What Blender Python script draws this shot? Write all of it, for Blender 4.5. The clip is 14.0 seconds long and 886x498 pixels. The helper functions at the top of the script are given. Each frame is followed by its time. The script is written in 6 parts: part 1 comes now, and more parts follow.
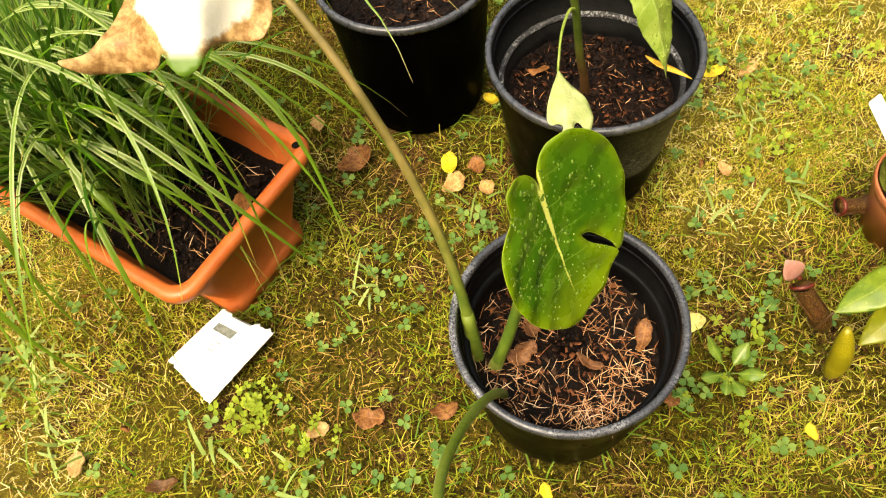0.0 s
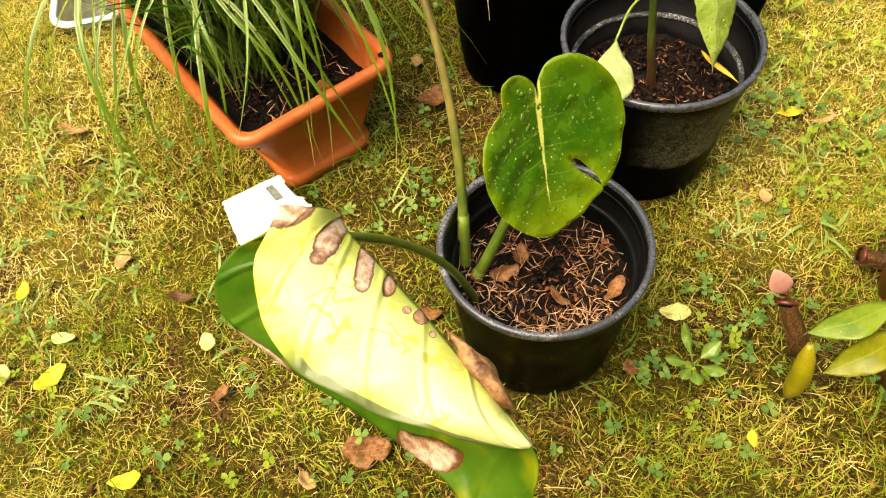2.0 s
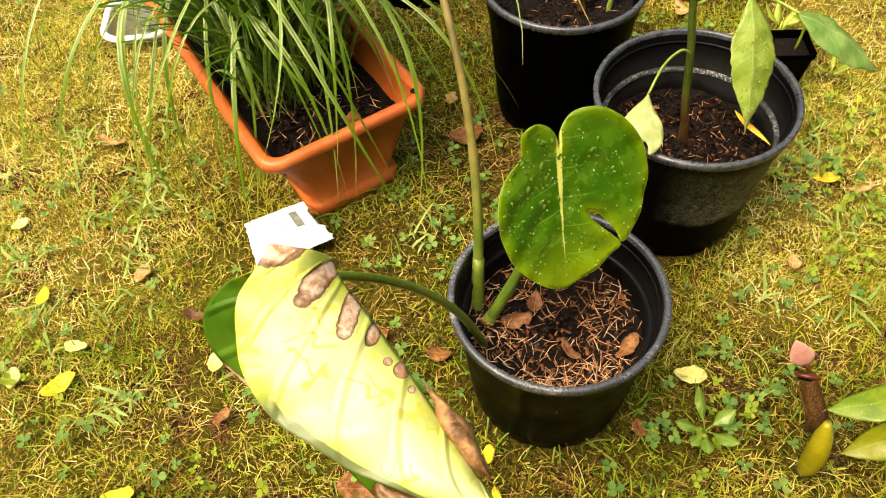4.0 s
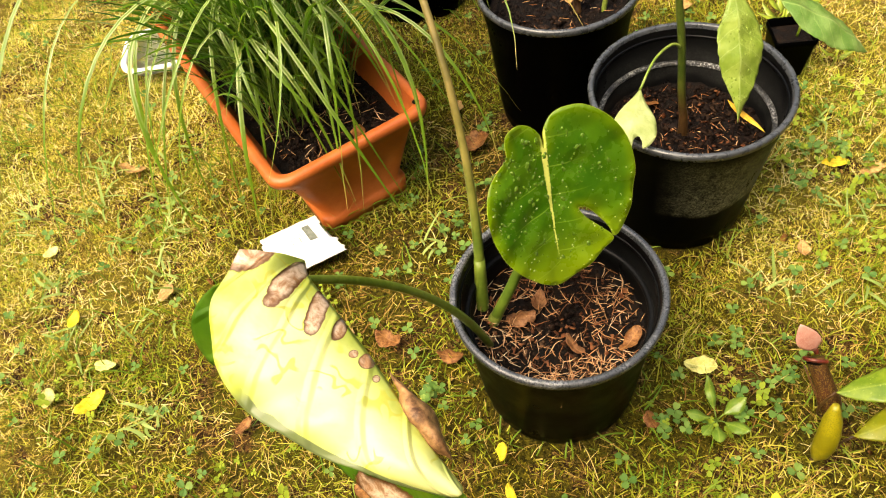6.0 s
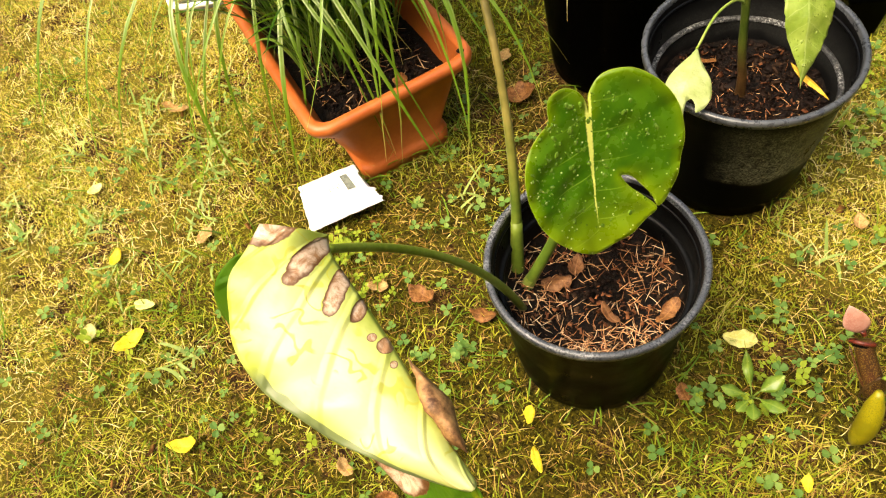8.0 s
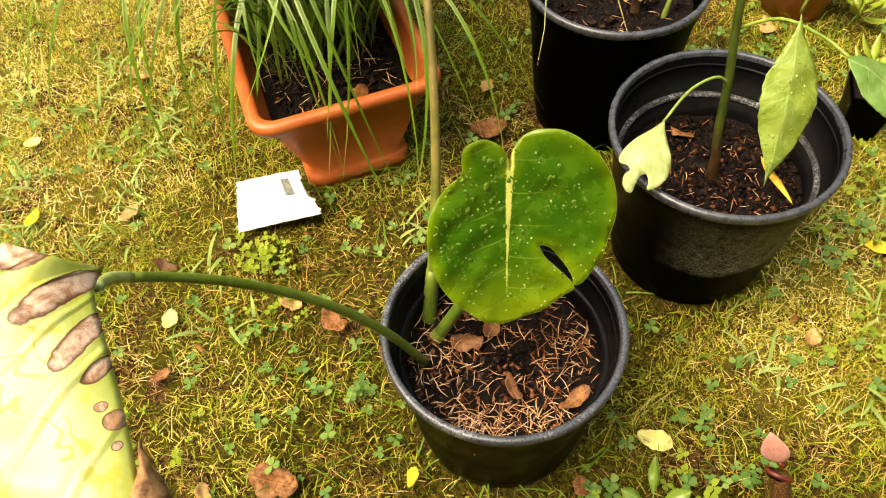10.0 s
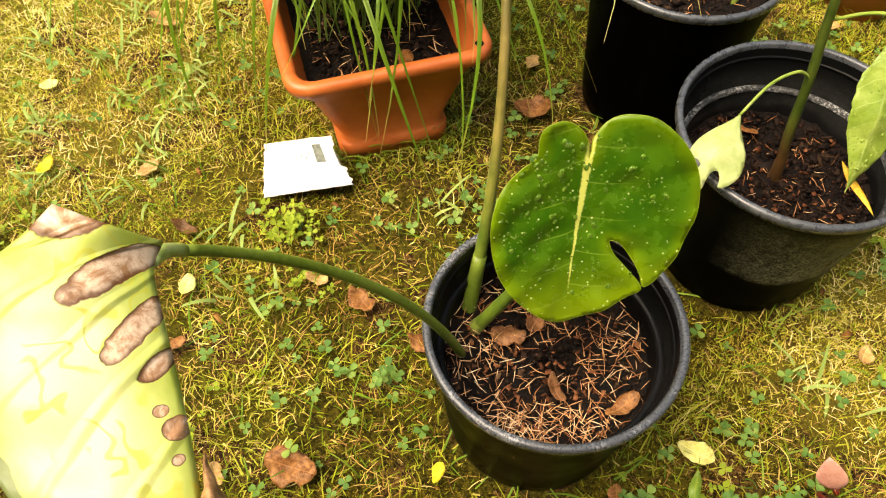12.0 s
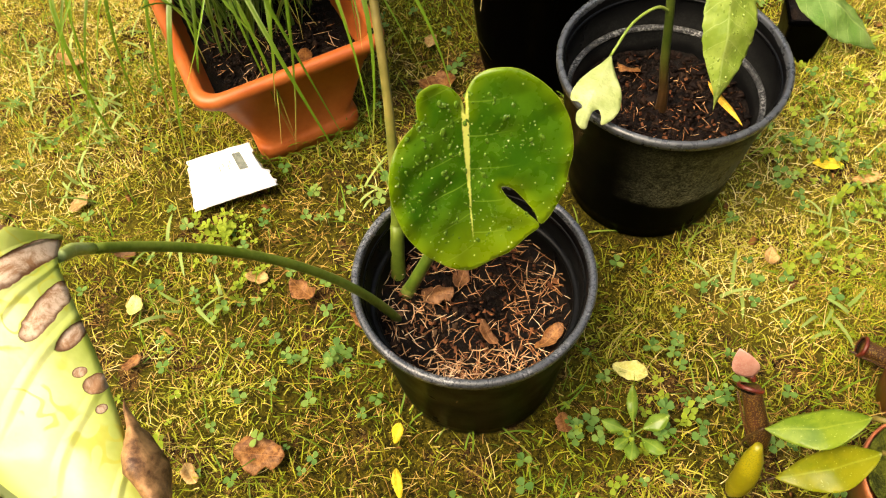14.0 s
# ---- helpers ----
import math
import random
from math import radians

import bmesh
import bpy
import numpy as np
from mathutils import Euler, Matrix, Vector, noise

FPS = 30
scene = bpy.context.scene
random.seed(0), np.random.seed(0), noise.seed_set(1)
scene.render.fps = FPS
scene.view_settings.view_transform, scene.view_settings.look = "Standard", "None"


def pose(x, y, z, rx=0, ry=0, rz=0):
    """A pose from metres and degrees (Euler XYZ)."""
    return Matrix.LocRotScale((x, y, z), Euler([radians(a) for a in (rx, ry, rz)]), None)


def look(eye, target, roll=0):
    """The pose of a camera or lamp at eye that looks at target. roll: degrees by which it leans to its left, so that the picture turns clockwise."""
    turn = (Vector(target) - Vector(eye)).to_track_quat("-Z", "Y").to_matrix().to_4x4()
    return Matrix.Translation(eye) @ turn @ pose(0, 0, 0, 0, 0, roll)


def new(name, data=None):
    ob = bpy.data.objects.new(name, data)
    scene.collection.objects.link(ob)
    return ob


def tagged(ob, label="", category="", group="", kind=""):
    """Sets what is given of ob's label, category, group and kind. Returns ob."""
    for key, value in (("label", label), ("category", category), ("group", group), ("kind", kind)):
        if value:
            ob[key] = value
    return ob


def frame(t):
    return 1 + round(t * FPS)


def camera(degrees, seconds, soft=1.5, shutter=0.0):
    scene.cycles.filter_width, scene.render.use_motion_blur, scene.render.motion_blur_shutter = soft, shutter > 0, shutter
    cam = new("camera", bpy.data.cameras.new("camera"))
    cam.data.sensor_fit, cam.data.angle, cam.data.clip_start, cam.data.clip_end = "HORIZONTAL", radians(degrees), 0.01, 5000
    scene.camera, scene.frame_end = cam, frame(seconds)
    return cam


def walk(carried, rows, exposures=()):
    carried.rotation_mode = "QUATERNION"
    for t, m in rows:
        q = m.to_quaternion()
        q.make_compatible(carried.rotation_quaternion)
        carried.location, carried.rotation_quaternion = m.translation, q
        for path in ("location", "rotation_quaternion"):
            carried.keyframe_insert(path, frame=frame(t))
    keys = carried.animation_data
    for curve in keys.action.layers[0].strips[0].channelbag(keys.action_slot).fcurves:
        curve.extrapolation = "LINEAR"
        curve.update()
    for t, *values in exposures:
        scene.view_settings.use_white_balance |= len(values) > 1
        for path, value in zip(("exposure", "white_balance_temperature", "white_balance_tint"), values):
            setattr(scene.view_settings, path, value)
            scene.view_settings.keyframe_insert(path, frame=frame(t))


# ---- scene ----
cam = camera(61.87, 14.0, soft=1.15)
# seconds, eye in metres, Euler angles in degrees
ROWS = [
    (0, 0, 0, 0.9527, 29.72, 5.47, -0.4),
    (0.5, -0.0098, -0.0863, 0.9997, 28.21, 1.52, 2.62),
    (1, 0.0668, -0.1561, 0.9932, 31.75, -0.08, 15.14),
    (1.5, 0.1298, -0.1709, 0.9829, 35.91, 2.23, 24.86),
    (2, 0.1654, -0.1723, 0.9414, 34.34, 3.52, 19.7),
    (2.5, 0.1536, -0.1684, 0.9642, 36.44, 6.6, 20.11),
    (3, 0.1581, -0.1575, 0.9378, 36.54, 0.56, 24.5),
    (5.3, 0.2288, -0.1222, 0.9407, 37.84, 6.4, 25.92),
    (5.5, 0.2346, -0.1159, 0.941, 38.56, 5.78, 25.96),
    (6, 0.2367, -0.1476, 0.9483, 37.88, 7.23, 24.46),
    (6.5, 0.2368, -0.1361, 0.9629, 36.04, 9.21, 23.37),
    (7, 0.203, -0.1436, 0.9552, 36.18, 5.92, 23.67),
    (7.5, 0.1998, -0.1392, 0.9491, 34.4, 6.82, 22.53),
    (8, 0.232, -0.113, 0.9473, 33.66, 8.48, 28.63),
    (8.5, 0.3345, -0.069, 0.9111, 33.44, 3.15, 41.9),
    (8.7, 0.3537, -0.0496, 0.8949, 35, 1.35, 42.26),
    (10.8, 0.2424, 0.0114, 0.8927, 35.56, 3.09, 36),
    (11, 0.2424, 0.01, 0.8822, 36.2, 1.26, 37.43),
    (11.5, 0.2186, -0.0006, 0.8645, 34.92, 3, 37.86),
    (12, 0.2064, 0.0031, 0.8519, 33.39, -0.26, 41.42),
    (12.5, 0.2053, 0.002, 0.8497, 32.83, 1.37, 39.66),
    (13, 0.2191, 0.0145, 0.849, 32.52, 2.74, 37.11),
    (13.5, 0.2749, 0.0037, 0.8618, 31.7, 1.5, 34.43),
    (14, 0.2829, -0.0091, 0.8825, 32.68, 3.18, 31.49),
]
KELVIN, TINT = 8050.0, 8.0
STOPS = [(0.0, 1.83), (0.5, 1.98), (1.0, 2.06), (1.5, 2.14), (2.0, 1.83), (3.0, 1.80), (5.5, 1.83), (7.5, 1.86), (8.5, 1.89), (11.0, 1.82), (12.5, 1.84), (14.0, 1.78)]
walk(cam, [(r[0], pose(*r[1:])) for r in ROWS], exposures=[(t, stops, KELVIN, TINT) for t, stops in STOPS])

# ---- light: a bright overcast sky, the sun only a broad soft patch ----
world = bpy.data.worlds.new("overcast")
scene.world = world
world.use_nodes = True
wn = world.node_tree
sky = wn.nodes.new("ShaderNodeTexSky")
sky.sky_type = "NISHITA"
sky.sun_disc = False
SUN_ELEVATION, SUN_ROTATION = radians(62), radians(-150)
sky.sun_elevation, sky.sun_rotation = SUN_ELEVATION, SUN_ROTATION
sky.air_density, sky.dust_density, sky.ozone_density = 1.0, 4.0, 0.6
wn.nodes["Background"].inputs["Strength"].default_value = 0.15
wn.links.new(sky.outputs["Color"], wn.nodes["Background"].inputs["Color"])
sun = new("sun", bpy.data.lights.new("sun", "SUN"))
sun.data.energy, sun.data.angle, sun.data.color = 1.5, radians(50), (1.0, 0.94, 0.82)
sun_way = Vector((math.sin(SUN_ROTATION) * math.cos(SUN_ELEVATION), math.cos(SUN_ROTATION) * math.cos(SUN_ELEVATION), math.sin(SUN_ELEVATION)))
sun.matrix_basis = look(sun_way * 20, (0, 0, 0))

RNG = np.random.default_rng(11)


# ---- materials ----
class Nodes:
    """A small helper that strings shader nodes together."""

    def __init__(self, name):
        self.mat = bpy.data.materials.new(name)
        self.mat.use_nodes = True
        self.tree = self.mat.node_tree
        self.bsdf = self.tree.nodes["Principled BSDF"]
        self.out = self.tree.nodes["Material Output"]

    def node(self, kind, **inputs):
        n = self.tree.nodes.new(kind)
        for key, value in inputs.items():
            self.put(n.inputs[key], value)
        return n

    def put(self, socket, value):
        if isinstance(value, bpy.types.NodeSocket):
            self.tree.links.new(value, socket)
        else:
            socket.default_value = value

    def coords(self, kind="Object"):
        return self.node("ShaderNodeTexCoord").outputs[kind]

    def noise(self, scale, detail=3.0, rough=0.6, vector=None, distortion=0.0):
        n = self.node("ShaderNodeTexNoise", Scale=scale, Detail=detail, Roughness=rough, Distortion=distortion)
        self.put(n.inputs["Vector"], vector if vector is not None else self.coords())
        return n.outputs["Fac"]

    def math(self, op, a, b=0.0, c=0.0, clamp=False):
        n = self.node("ShaderNodeMath")
        n.operation, n.use_clamp = op, clamp
        for i, v in enumerate((a, b, c)):
            self.put(n.inputs[i], v)
        return n.outputs[0]

    def step(self, value, low, high, to0=0.0, to1=1.0):
        n = self.node("ShaderNodeMapRange")
        n.interpolation_type = "SMOOTHSTEP"
        for i, v in enumerate((value, low, high, to0, to1)):
            self.put(n.inputs[i], v)
        return n.outputs["Result"]

    def mix(self, fac, a, b):
        n = self.node("ShaderNodeMix")
        n.data_type = "RGBA"
        self.put(n.inputs[0], fac)
        self.put(n.inputs[6], (*a, 1.0) if isinstance(a, tuple) else a)
        self.put(n.inputs[7], (*b, 1.0) if isinstance(b, tuple) else b)
        return n.outputs[2]

    def ramp(self, value, stops):
        n = self.node("ShaderNodeValToRGB")
        el = n.color_ramp.elements
        while len(el) < len(stops):
            el.new(0.5)
        for e, (at, colour) in zip(el, stops):
            e.position, e.color = at, (*colour, 1.0)
        self.put(n.inputs[0], value)
        return n.outputs[0]

    def island(self):
        return self.node("ShaderNodeNewGeometry").outputs["Random Per Island"]

    def axes(self, vector):
        n = self.node("ShaderNodeSeparateXYZ")
        self.put(n.inputs[0], vector)
        return n.outputs

    def bump(self, height, strength, distance=0.002):
        n = self.node("ShaderNodeBump", Strength=strength, Distance=distance)
        self.put(n.inputs["Height"], height)
        self.put(self.bsdf.inputs["Normal"], n.outputs["Normal"])
        return n.outputs["Normal"]

    def finish(self, colour, rough=0.6, spec=0.5, coat=0.0, thin=0.0, thin_colour=None):
        b = self.bsdf.inputs
        self.put(b["Base Color"], (*colour, 1.0) if isinstance(colour, tuple) else colour)
        self.put(b["Roughness"], rough)
        self.put(b["Specular IOR Level"], spec)
        self.put(b["Coat Weight"], coat)
        if thin:
            t = self.node("ShaderNodeBsdfTranslucent")
            c = thin_colour if thin_colour is not None else colour
            self.put(t.inputs["Color"], (*c, 1.0) if isinstance(c, tuple) else c)
            m = self.node("ShaderNodeMixShader", Fac=thin)
            self.put(m.inputs[1], self.bsdf.outputs[0])
            self.put(m.inputs[2], t.outputs[0])
            self.put(self.out.inputs["Surface"], m.outputs[0])
        return self.mat


def speckled(name, a, b, scale, fine, rough=0.7, bump=0.4, spec=0.4, distance=0.002):
    """Two colours mixed by a broad and a fine noise, with relief of the fine one."""
    k = Nodes(name)
    f = k.noise(fine, 4.0, 0.65)
    g = k.math("ADD", k.math("MULTIPLY", k.noise(scale, 3.0), 0.6), k.math("MULTIPLY", f, 0.5))
    k.bump(f, bump, distance)
    return k.finish(k.mix(k.step(g, 0.38, 0.72), a, b), rough, spec)


def strands(name, stops, rough=0.55, thin=0.25, scale=5.0, spread=0.35, dry=0.0):
    """Blades and needles: a colour of its own for each, drifting over the lawn."""
    k = Nodes(name)
    v = k.math("ADD", k.math("MULTIPLY", k.island(), 1.0 - spread), k.math("MULTIPLY", k.step(k.noise(scale, 2.0), 0.3, 0.7), spread))
    # dry shifts strands paler on the outer lawn: straw tone plus painted-in brightness
    if dry:
        v = k.math("ADD", v, k.math("MULTIPLY", brightened_lawn(k), dry))
    return k.finish(k.ramp(v, stops), rough, 0.12, thin=thin)


def brightened_lawn(k):
    """1 where the outer lawn is strawier and extra brightness is painted into its colour, 0 near the pots."""
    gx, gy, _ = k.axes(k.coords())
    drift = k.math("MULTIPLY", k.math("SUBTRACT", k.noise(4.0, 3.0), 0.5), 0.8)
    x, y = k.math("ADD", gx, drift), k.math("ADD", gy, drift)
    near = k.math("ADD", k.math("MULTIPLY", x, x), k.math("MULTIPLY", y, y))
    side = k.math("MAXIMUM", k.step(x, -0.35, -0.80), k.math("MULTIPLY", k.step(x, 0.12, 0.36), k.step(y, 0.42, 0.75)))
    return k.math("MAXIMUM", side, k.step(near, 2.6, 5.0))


def moss_shoots():
    """Yellow to olive moss, browned in patches."""
    k = Nodes("moss_shoots")
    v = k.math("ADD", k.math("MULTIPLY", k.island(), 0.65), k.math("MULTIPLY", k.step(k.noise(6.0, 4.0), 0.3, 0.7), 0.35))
    # outer moss yellower, with brightness put into its colour
    v = k.math("ADD", v, k.math("MULTIPLY", brightened_lawn(k), 0.50))
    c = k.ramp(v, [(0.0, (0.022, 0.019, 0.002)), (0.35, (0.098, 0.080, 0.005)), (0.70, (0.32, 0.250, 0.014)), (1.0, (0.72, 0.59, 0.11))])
    c = k.mix(k.math("MULTIPLY", k.step(k.noise(9.0, 3.0, 0.6), 0.48, 0.62), 0.4), c, k.ramp(k.island(), [(0.0, (0.07, 0.115, 0.008)), (1.0, (0.22, 0.26, 0.018))]))
    tired = k.math("MULTIPLY", k.step(k.noise(13.0, 5.0, 0.65), 0.54, 0.64), k.step(k.island(), 0.1, 0.6, 0.85, 0.35))
    c = k.mix(tired, c, k.ramp(k.island(), [(0.0, (0.085, 0.034, 0.008)), (0.6, (0.20, 0.090, 0.020)), (1.0, (0.38, 0.22, 0.06))]))
    return k.finish(c, 0.7, 0.15, thin=0.4)


def moss_ground():
    """Flat moss and, where it is worn away, damp brown soil with bits of straw."""
    k = Nodes("mossy_soil")
    broad, mid, fine = k.noise(3.0, 3.0), k.noise(28.0, 4.0), k.noise(150.0, 4.0, 0.75)
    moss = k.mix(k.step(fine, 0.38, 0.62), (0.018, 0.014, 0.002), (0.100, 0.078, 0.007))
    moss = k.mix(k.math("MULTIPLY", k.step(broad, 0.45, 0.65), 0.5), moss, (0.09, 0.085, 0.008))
    # the same painted brightening on the flat moss
    moss = k.mix(k.math("MULTIPLY", brightened_lawn(k), 0.6), moss, (0.22, 0.175, 0.025))
    soil = k.mix(k.step(fine, 0.40, 0.64), (0.020, 0.009, 0.004), (0.13, 0.065, 0.018))
    soil = k.mix(k.math("MULTIPLY", k.step(k.noise(210.0, 3.0, 0.6), 0.56, 0.66), 0.7), soil, (0.34, 0.22, 0.07))
    bare = k.step(k.math("ADD", k.math("MULTIPLY", k.noise(11.0, 5.0, 0.65), 0.75), k.math("MULTIPLY", mid, 0.25)), 0.50, 0.58)
    k.bump(k.math("ADD", fine, mid), 1.0, 0.012)
    return k.finish(k.mix(bare, moss, soil), 0.9, 0.08)


def black_plastic(name, tone=0.012, dust=0.0, low=0.0, high=0.1, film_tone=(0.030, 0.0285, 0.022), gloss=0.03, facing=None):
    k = Nodes(name)
    co = k.coords()
    scuff = k.noise(60.0, 5.0, 0.7, co)
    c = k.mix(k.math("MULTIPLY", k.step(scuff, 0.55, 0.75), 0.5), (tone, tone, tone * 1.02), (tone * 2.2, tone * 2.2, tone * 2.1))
    rough = k.step(k.noise(18.0, 4.0, 0.6, co), 0.3, 0.7, 0.27, 0.42)
    if dust:
        z = k.axes(co)[2]
        wave = k.math("MULTIPLY", k.math("SUBTRACT", k.noise(9.0, 3.0, 0.6, co), 0.5), 0.06)
        z2 = k.math("ADD", z, wave)
        band = k.math("MULTIPLY", k.step(z2, low, low + 0.012), k.step(z2, high, high + 0.03, 1.0, 0.0))
        film = k.math("MULTIPLY", k.math("MULTIPLY", band, k.step(k.noise(70.0, 7.0, 0.8, co), 0.28, 0.64)), dust)
        # facing keeps the film to one side, where reflected light is painted in
        if facing:
            px, py, _ = k.axes(co)
            film = k.math("MULTIPLY", film, k.step(k.math("ADD", k.math("MULTIPLY", px, facing[0]), k.math("MULTIPLY", py, facing[1])), 0.0, 0.10))
        film = k.math("MULTIPLY", film, k.step(k.noise(330.0, 5.0, 0.8, co), 0.36, 0.68, 0.10, 1.0))
        c = k.mix(film, c, film_tone)
        rough = k.math("MAXIMUM", rough, k.math("MULTIPLY", film, 0.8))
    k.bump(scuff, 0.12, 0.001)
    return k.finish(c, rough, gloss)


def scuffed_rim(name, worn_tone, amount, fine=420.0):
    """Dark rim plastic rubbed grey in patches."""
    k = Nodes(name)
    co = k.coords()
    s = k.noise(fine, 4.0, 0.7, co)
    patch = k.math("MULTIPLY", k.step(k.noise(22.0, 4.0, 0.65, co), 0.47, 0.62), amount)
    c = k.mix(k.math("MULTIPLY", k.step(s, 0.40, 0.66), patch), (0.040, 0.043, 0.048), worn_tone)
    k.bump(s, 0.3, 0.0006)
    return k.finish(c, k.step(s, 0.3, 0.7, 0.2, 0.42), 0.6)


def limescale():
    """Pale mineral crust, flaking off black plastic."""
    k = Nodes("limescale_ledge")
    co = k.coords()
    s = k.noise(260.0, 5.0, 0.75, co)
    f = k.math("MULTIPLY", k.step(s, 0.49, 0.60), k.step(k.noise(14.0, 4.0, 0.6, co), 0.38, 0.62, 0.15, 1.0))
    k.bump(s, 0.8, 0.002)
    return k.finish(k.mix(f, (0.012, 0.012, 0.012), (0.34, 0.34, 0.33)), k.step(f, 0.0, 1.0, 0.3, 0.8), 0.4)


def terracotta_plastic(name="terracotta_plastic", a=(0.40, 0.088, 0.018), b=(0.52, 0.135, 0.032)):
    k = Nodes(name)
    co = k.coords()
    s = k.noise(14.0, 5.0, 0.7, co)
    f = k.noise(160.0, 3.0, 0.6, co)
    c = k.mix(k.step(s, 0.35, 0.7), a, b)
    c = k.mix(k.math("MULTIPLY", k.step(k.noise(50.0, 5.0, 0.8, co), 0.62, 0.75), 0.35), c, (0.20, 0.06, 0.02))
    k.bump(f, 0.15, 0.001)
    return k.finish(c, k.step(s, 0.3, 0.7, 0.36, 0.5), 0.45)


def soil_dark():
    k = Nodes("wet_potting_soil")
    co = k.coords()
    s, f = k.noise(60.0, 5.0, 0.7, co), k.noise(320.0, 3.0, 0.6, co)
    c = k.mix(k.step(s, 0.4, 0.7), (0.0022, 0.0014, 0.0010), (0.0105, 0.0055, 0.0030))
    c = k.mix(k.math("MULTIPLY", k.step(f, 0.62, 0.8), 0.5), c, (0.032, 0.017, 0.010))
    k.bump(k.math("ADD", s, k.math("MULTIPLY", f, 0.5)), 0.9, 0.004)
    return k.finish(c, k.step(s, 0.3, 0.7, 0.6, 0.9), 0.10)


def leaf_green():
    """Glossy green blade: pale ragged midrib, a few side veins, yellowing towards its margin and tip; local y runs along the midrib, u is the distance to the margin."""
    k = Nodes("fresh_leaf")
    co = k.coords()
    x, y, _ = k.axes(co)
    u, _, _ = k.axes(k.node("ShaderNodeUVMap").outputs[0])
    mid = k.math("ADD", x, k.math("MULTIPLY", y, 0.148))
    ax = k.math("ABSOLUTE", mid)
    broad = k.step(k.noise(26.0, 4.0, 0.6, co), 0.35, 0.65)
    c = k.mix(broad, (0.026, 0.094, 0.004), (0.058, 0.148, 0.005))
    wander = k.math("MULTIPLY", k.math("SUBTRACT", k.noise(45.0, 3.0, 0.6, co), 0.5), 0.35)
    fringe = k.step(k.math("ADD", u, wander), 0.0, 0.55, 1.0, 0.0)
    c = k.mix(k.math("MULTIPLY", fringe, 0.75), c, (0.13, 0.215, 0.006))
    c = k.mix(k.math("MULTIPLY", k.step(k.math("ADD", y, k.math("MULTIPLY", wander, 0.06)), 0.075, 0.165), 0.75), c, (0.19, 0.265, 0.008))
    side = k.step(mid, -0.0001, 0.0001)
    slant = k.math("ADD", k.math("SUBTRACT", y, k.math("MULTIPLY", ax, 0.30)), k.math("ADD", k.math("MULTIPLY", k.math("MULTIPLY", ax, ax), 3.0), k.math("MULTIPLY", side, 0.012)))
    ridge = k.math("PINGPONG", slant, 0.0165)
    vein = k.math("MULTIPLY", k.step(ridge, 0.0002, 0.0010, 1.0, 0.0), k.step(ax, 0.015, 0.055, 1.0, 0.0))
    c = k.mix(k.math("MULTIPLY", vein, 0.42), c, (0.24, 0.36, 0.05))
    rag = k.math("MULTIPLY", k.math("SUBTRACT", k.noise(420.0, 3.0, 0.7, co), 0.5), 0.0036)
    wide = k.step(y, -0.005, 0.115, 0.0042, 0.0008)
    rib = k.math("MULTIPLY", k.step(k.math("ADD", ax, rag), k.math("MULTIPLY", wide, 0.55), wide, 1.0, 0.0), k.step(y, 0.105, 0.13, 1.0, 0.0))
    c = k.mix(rib, c, (0.56, 0.58, 0.13))
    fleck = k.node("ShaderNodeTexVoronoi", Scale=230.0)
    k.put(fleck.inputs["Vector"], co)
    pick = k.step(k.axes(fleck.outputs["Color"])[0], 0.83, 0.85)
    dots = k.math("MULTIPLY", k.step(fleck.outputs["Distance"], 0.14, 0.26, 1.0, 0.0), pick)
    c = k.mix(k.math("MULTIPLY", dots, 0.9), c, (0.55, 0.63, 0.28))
    swell = k.step(ridge, 0.0, 0.014)
    k.bump(k.math("ADD", k.math("MULTIPLY", swell, k.step(ax, 0.01, 0.03)), k.math("MULTIPLY", k.noise(70.0, 2.0, 0.5, co), 0.6)), 0.3, 0.004)
    k.put(k.bsdf.inputs["Coat Weight"], 0.6)
    k.put(k.bsdf.inputs["Coat Roughness"], 0.12)
    return k.finish(c, k.step(broad, 0.0, 1.0, 0.2, 0.32), 0.5, thin=0.12)


def fading_stalk(name, foot, head, low, high):
    """A stalk that changes from the colours of its foot to those of its head between two heights."""
    k = Nodes(name)
    co = k.coords()
    z = k.axes(co)[2]
    n = k.noise(16.0, 4.0, 0.6, co)
    green = k.mix(k.step(n, 0.35, 0.65), *foot)
    tan = k.mix(k.step(n, 0.35, 0.65), *head)
    f = k.step(k.math("ADD", z, k.math("MULTIPLY", k.math("SUBTRACT", n, 0.5), 0.12 if high > 0.3 else 0.03)), low, high)
    k.bump(k.noise(150.0, 4.0, 0.65, co), 0.25, 0.002)
    return k.finish(k.mix(f, green, tan), 0.42, 0.35)


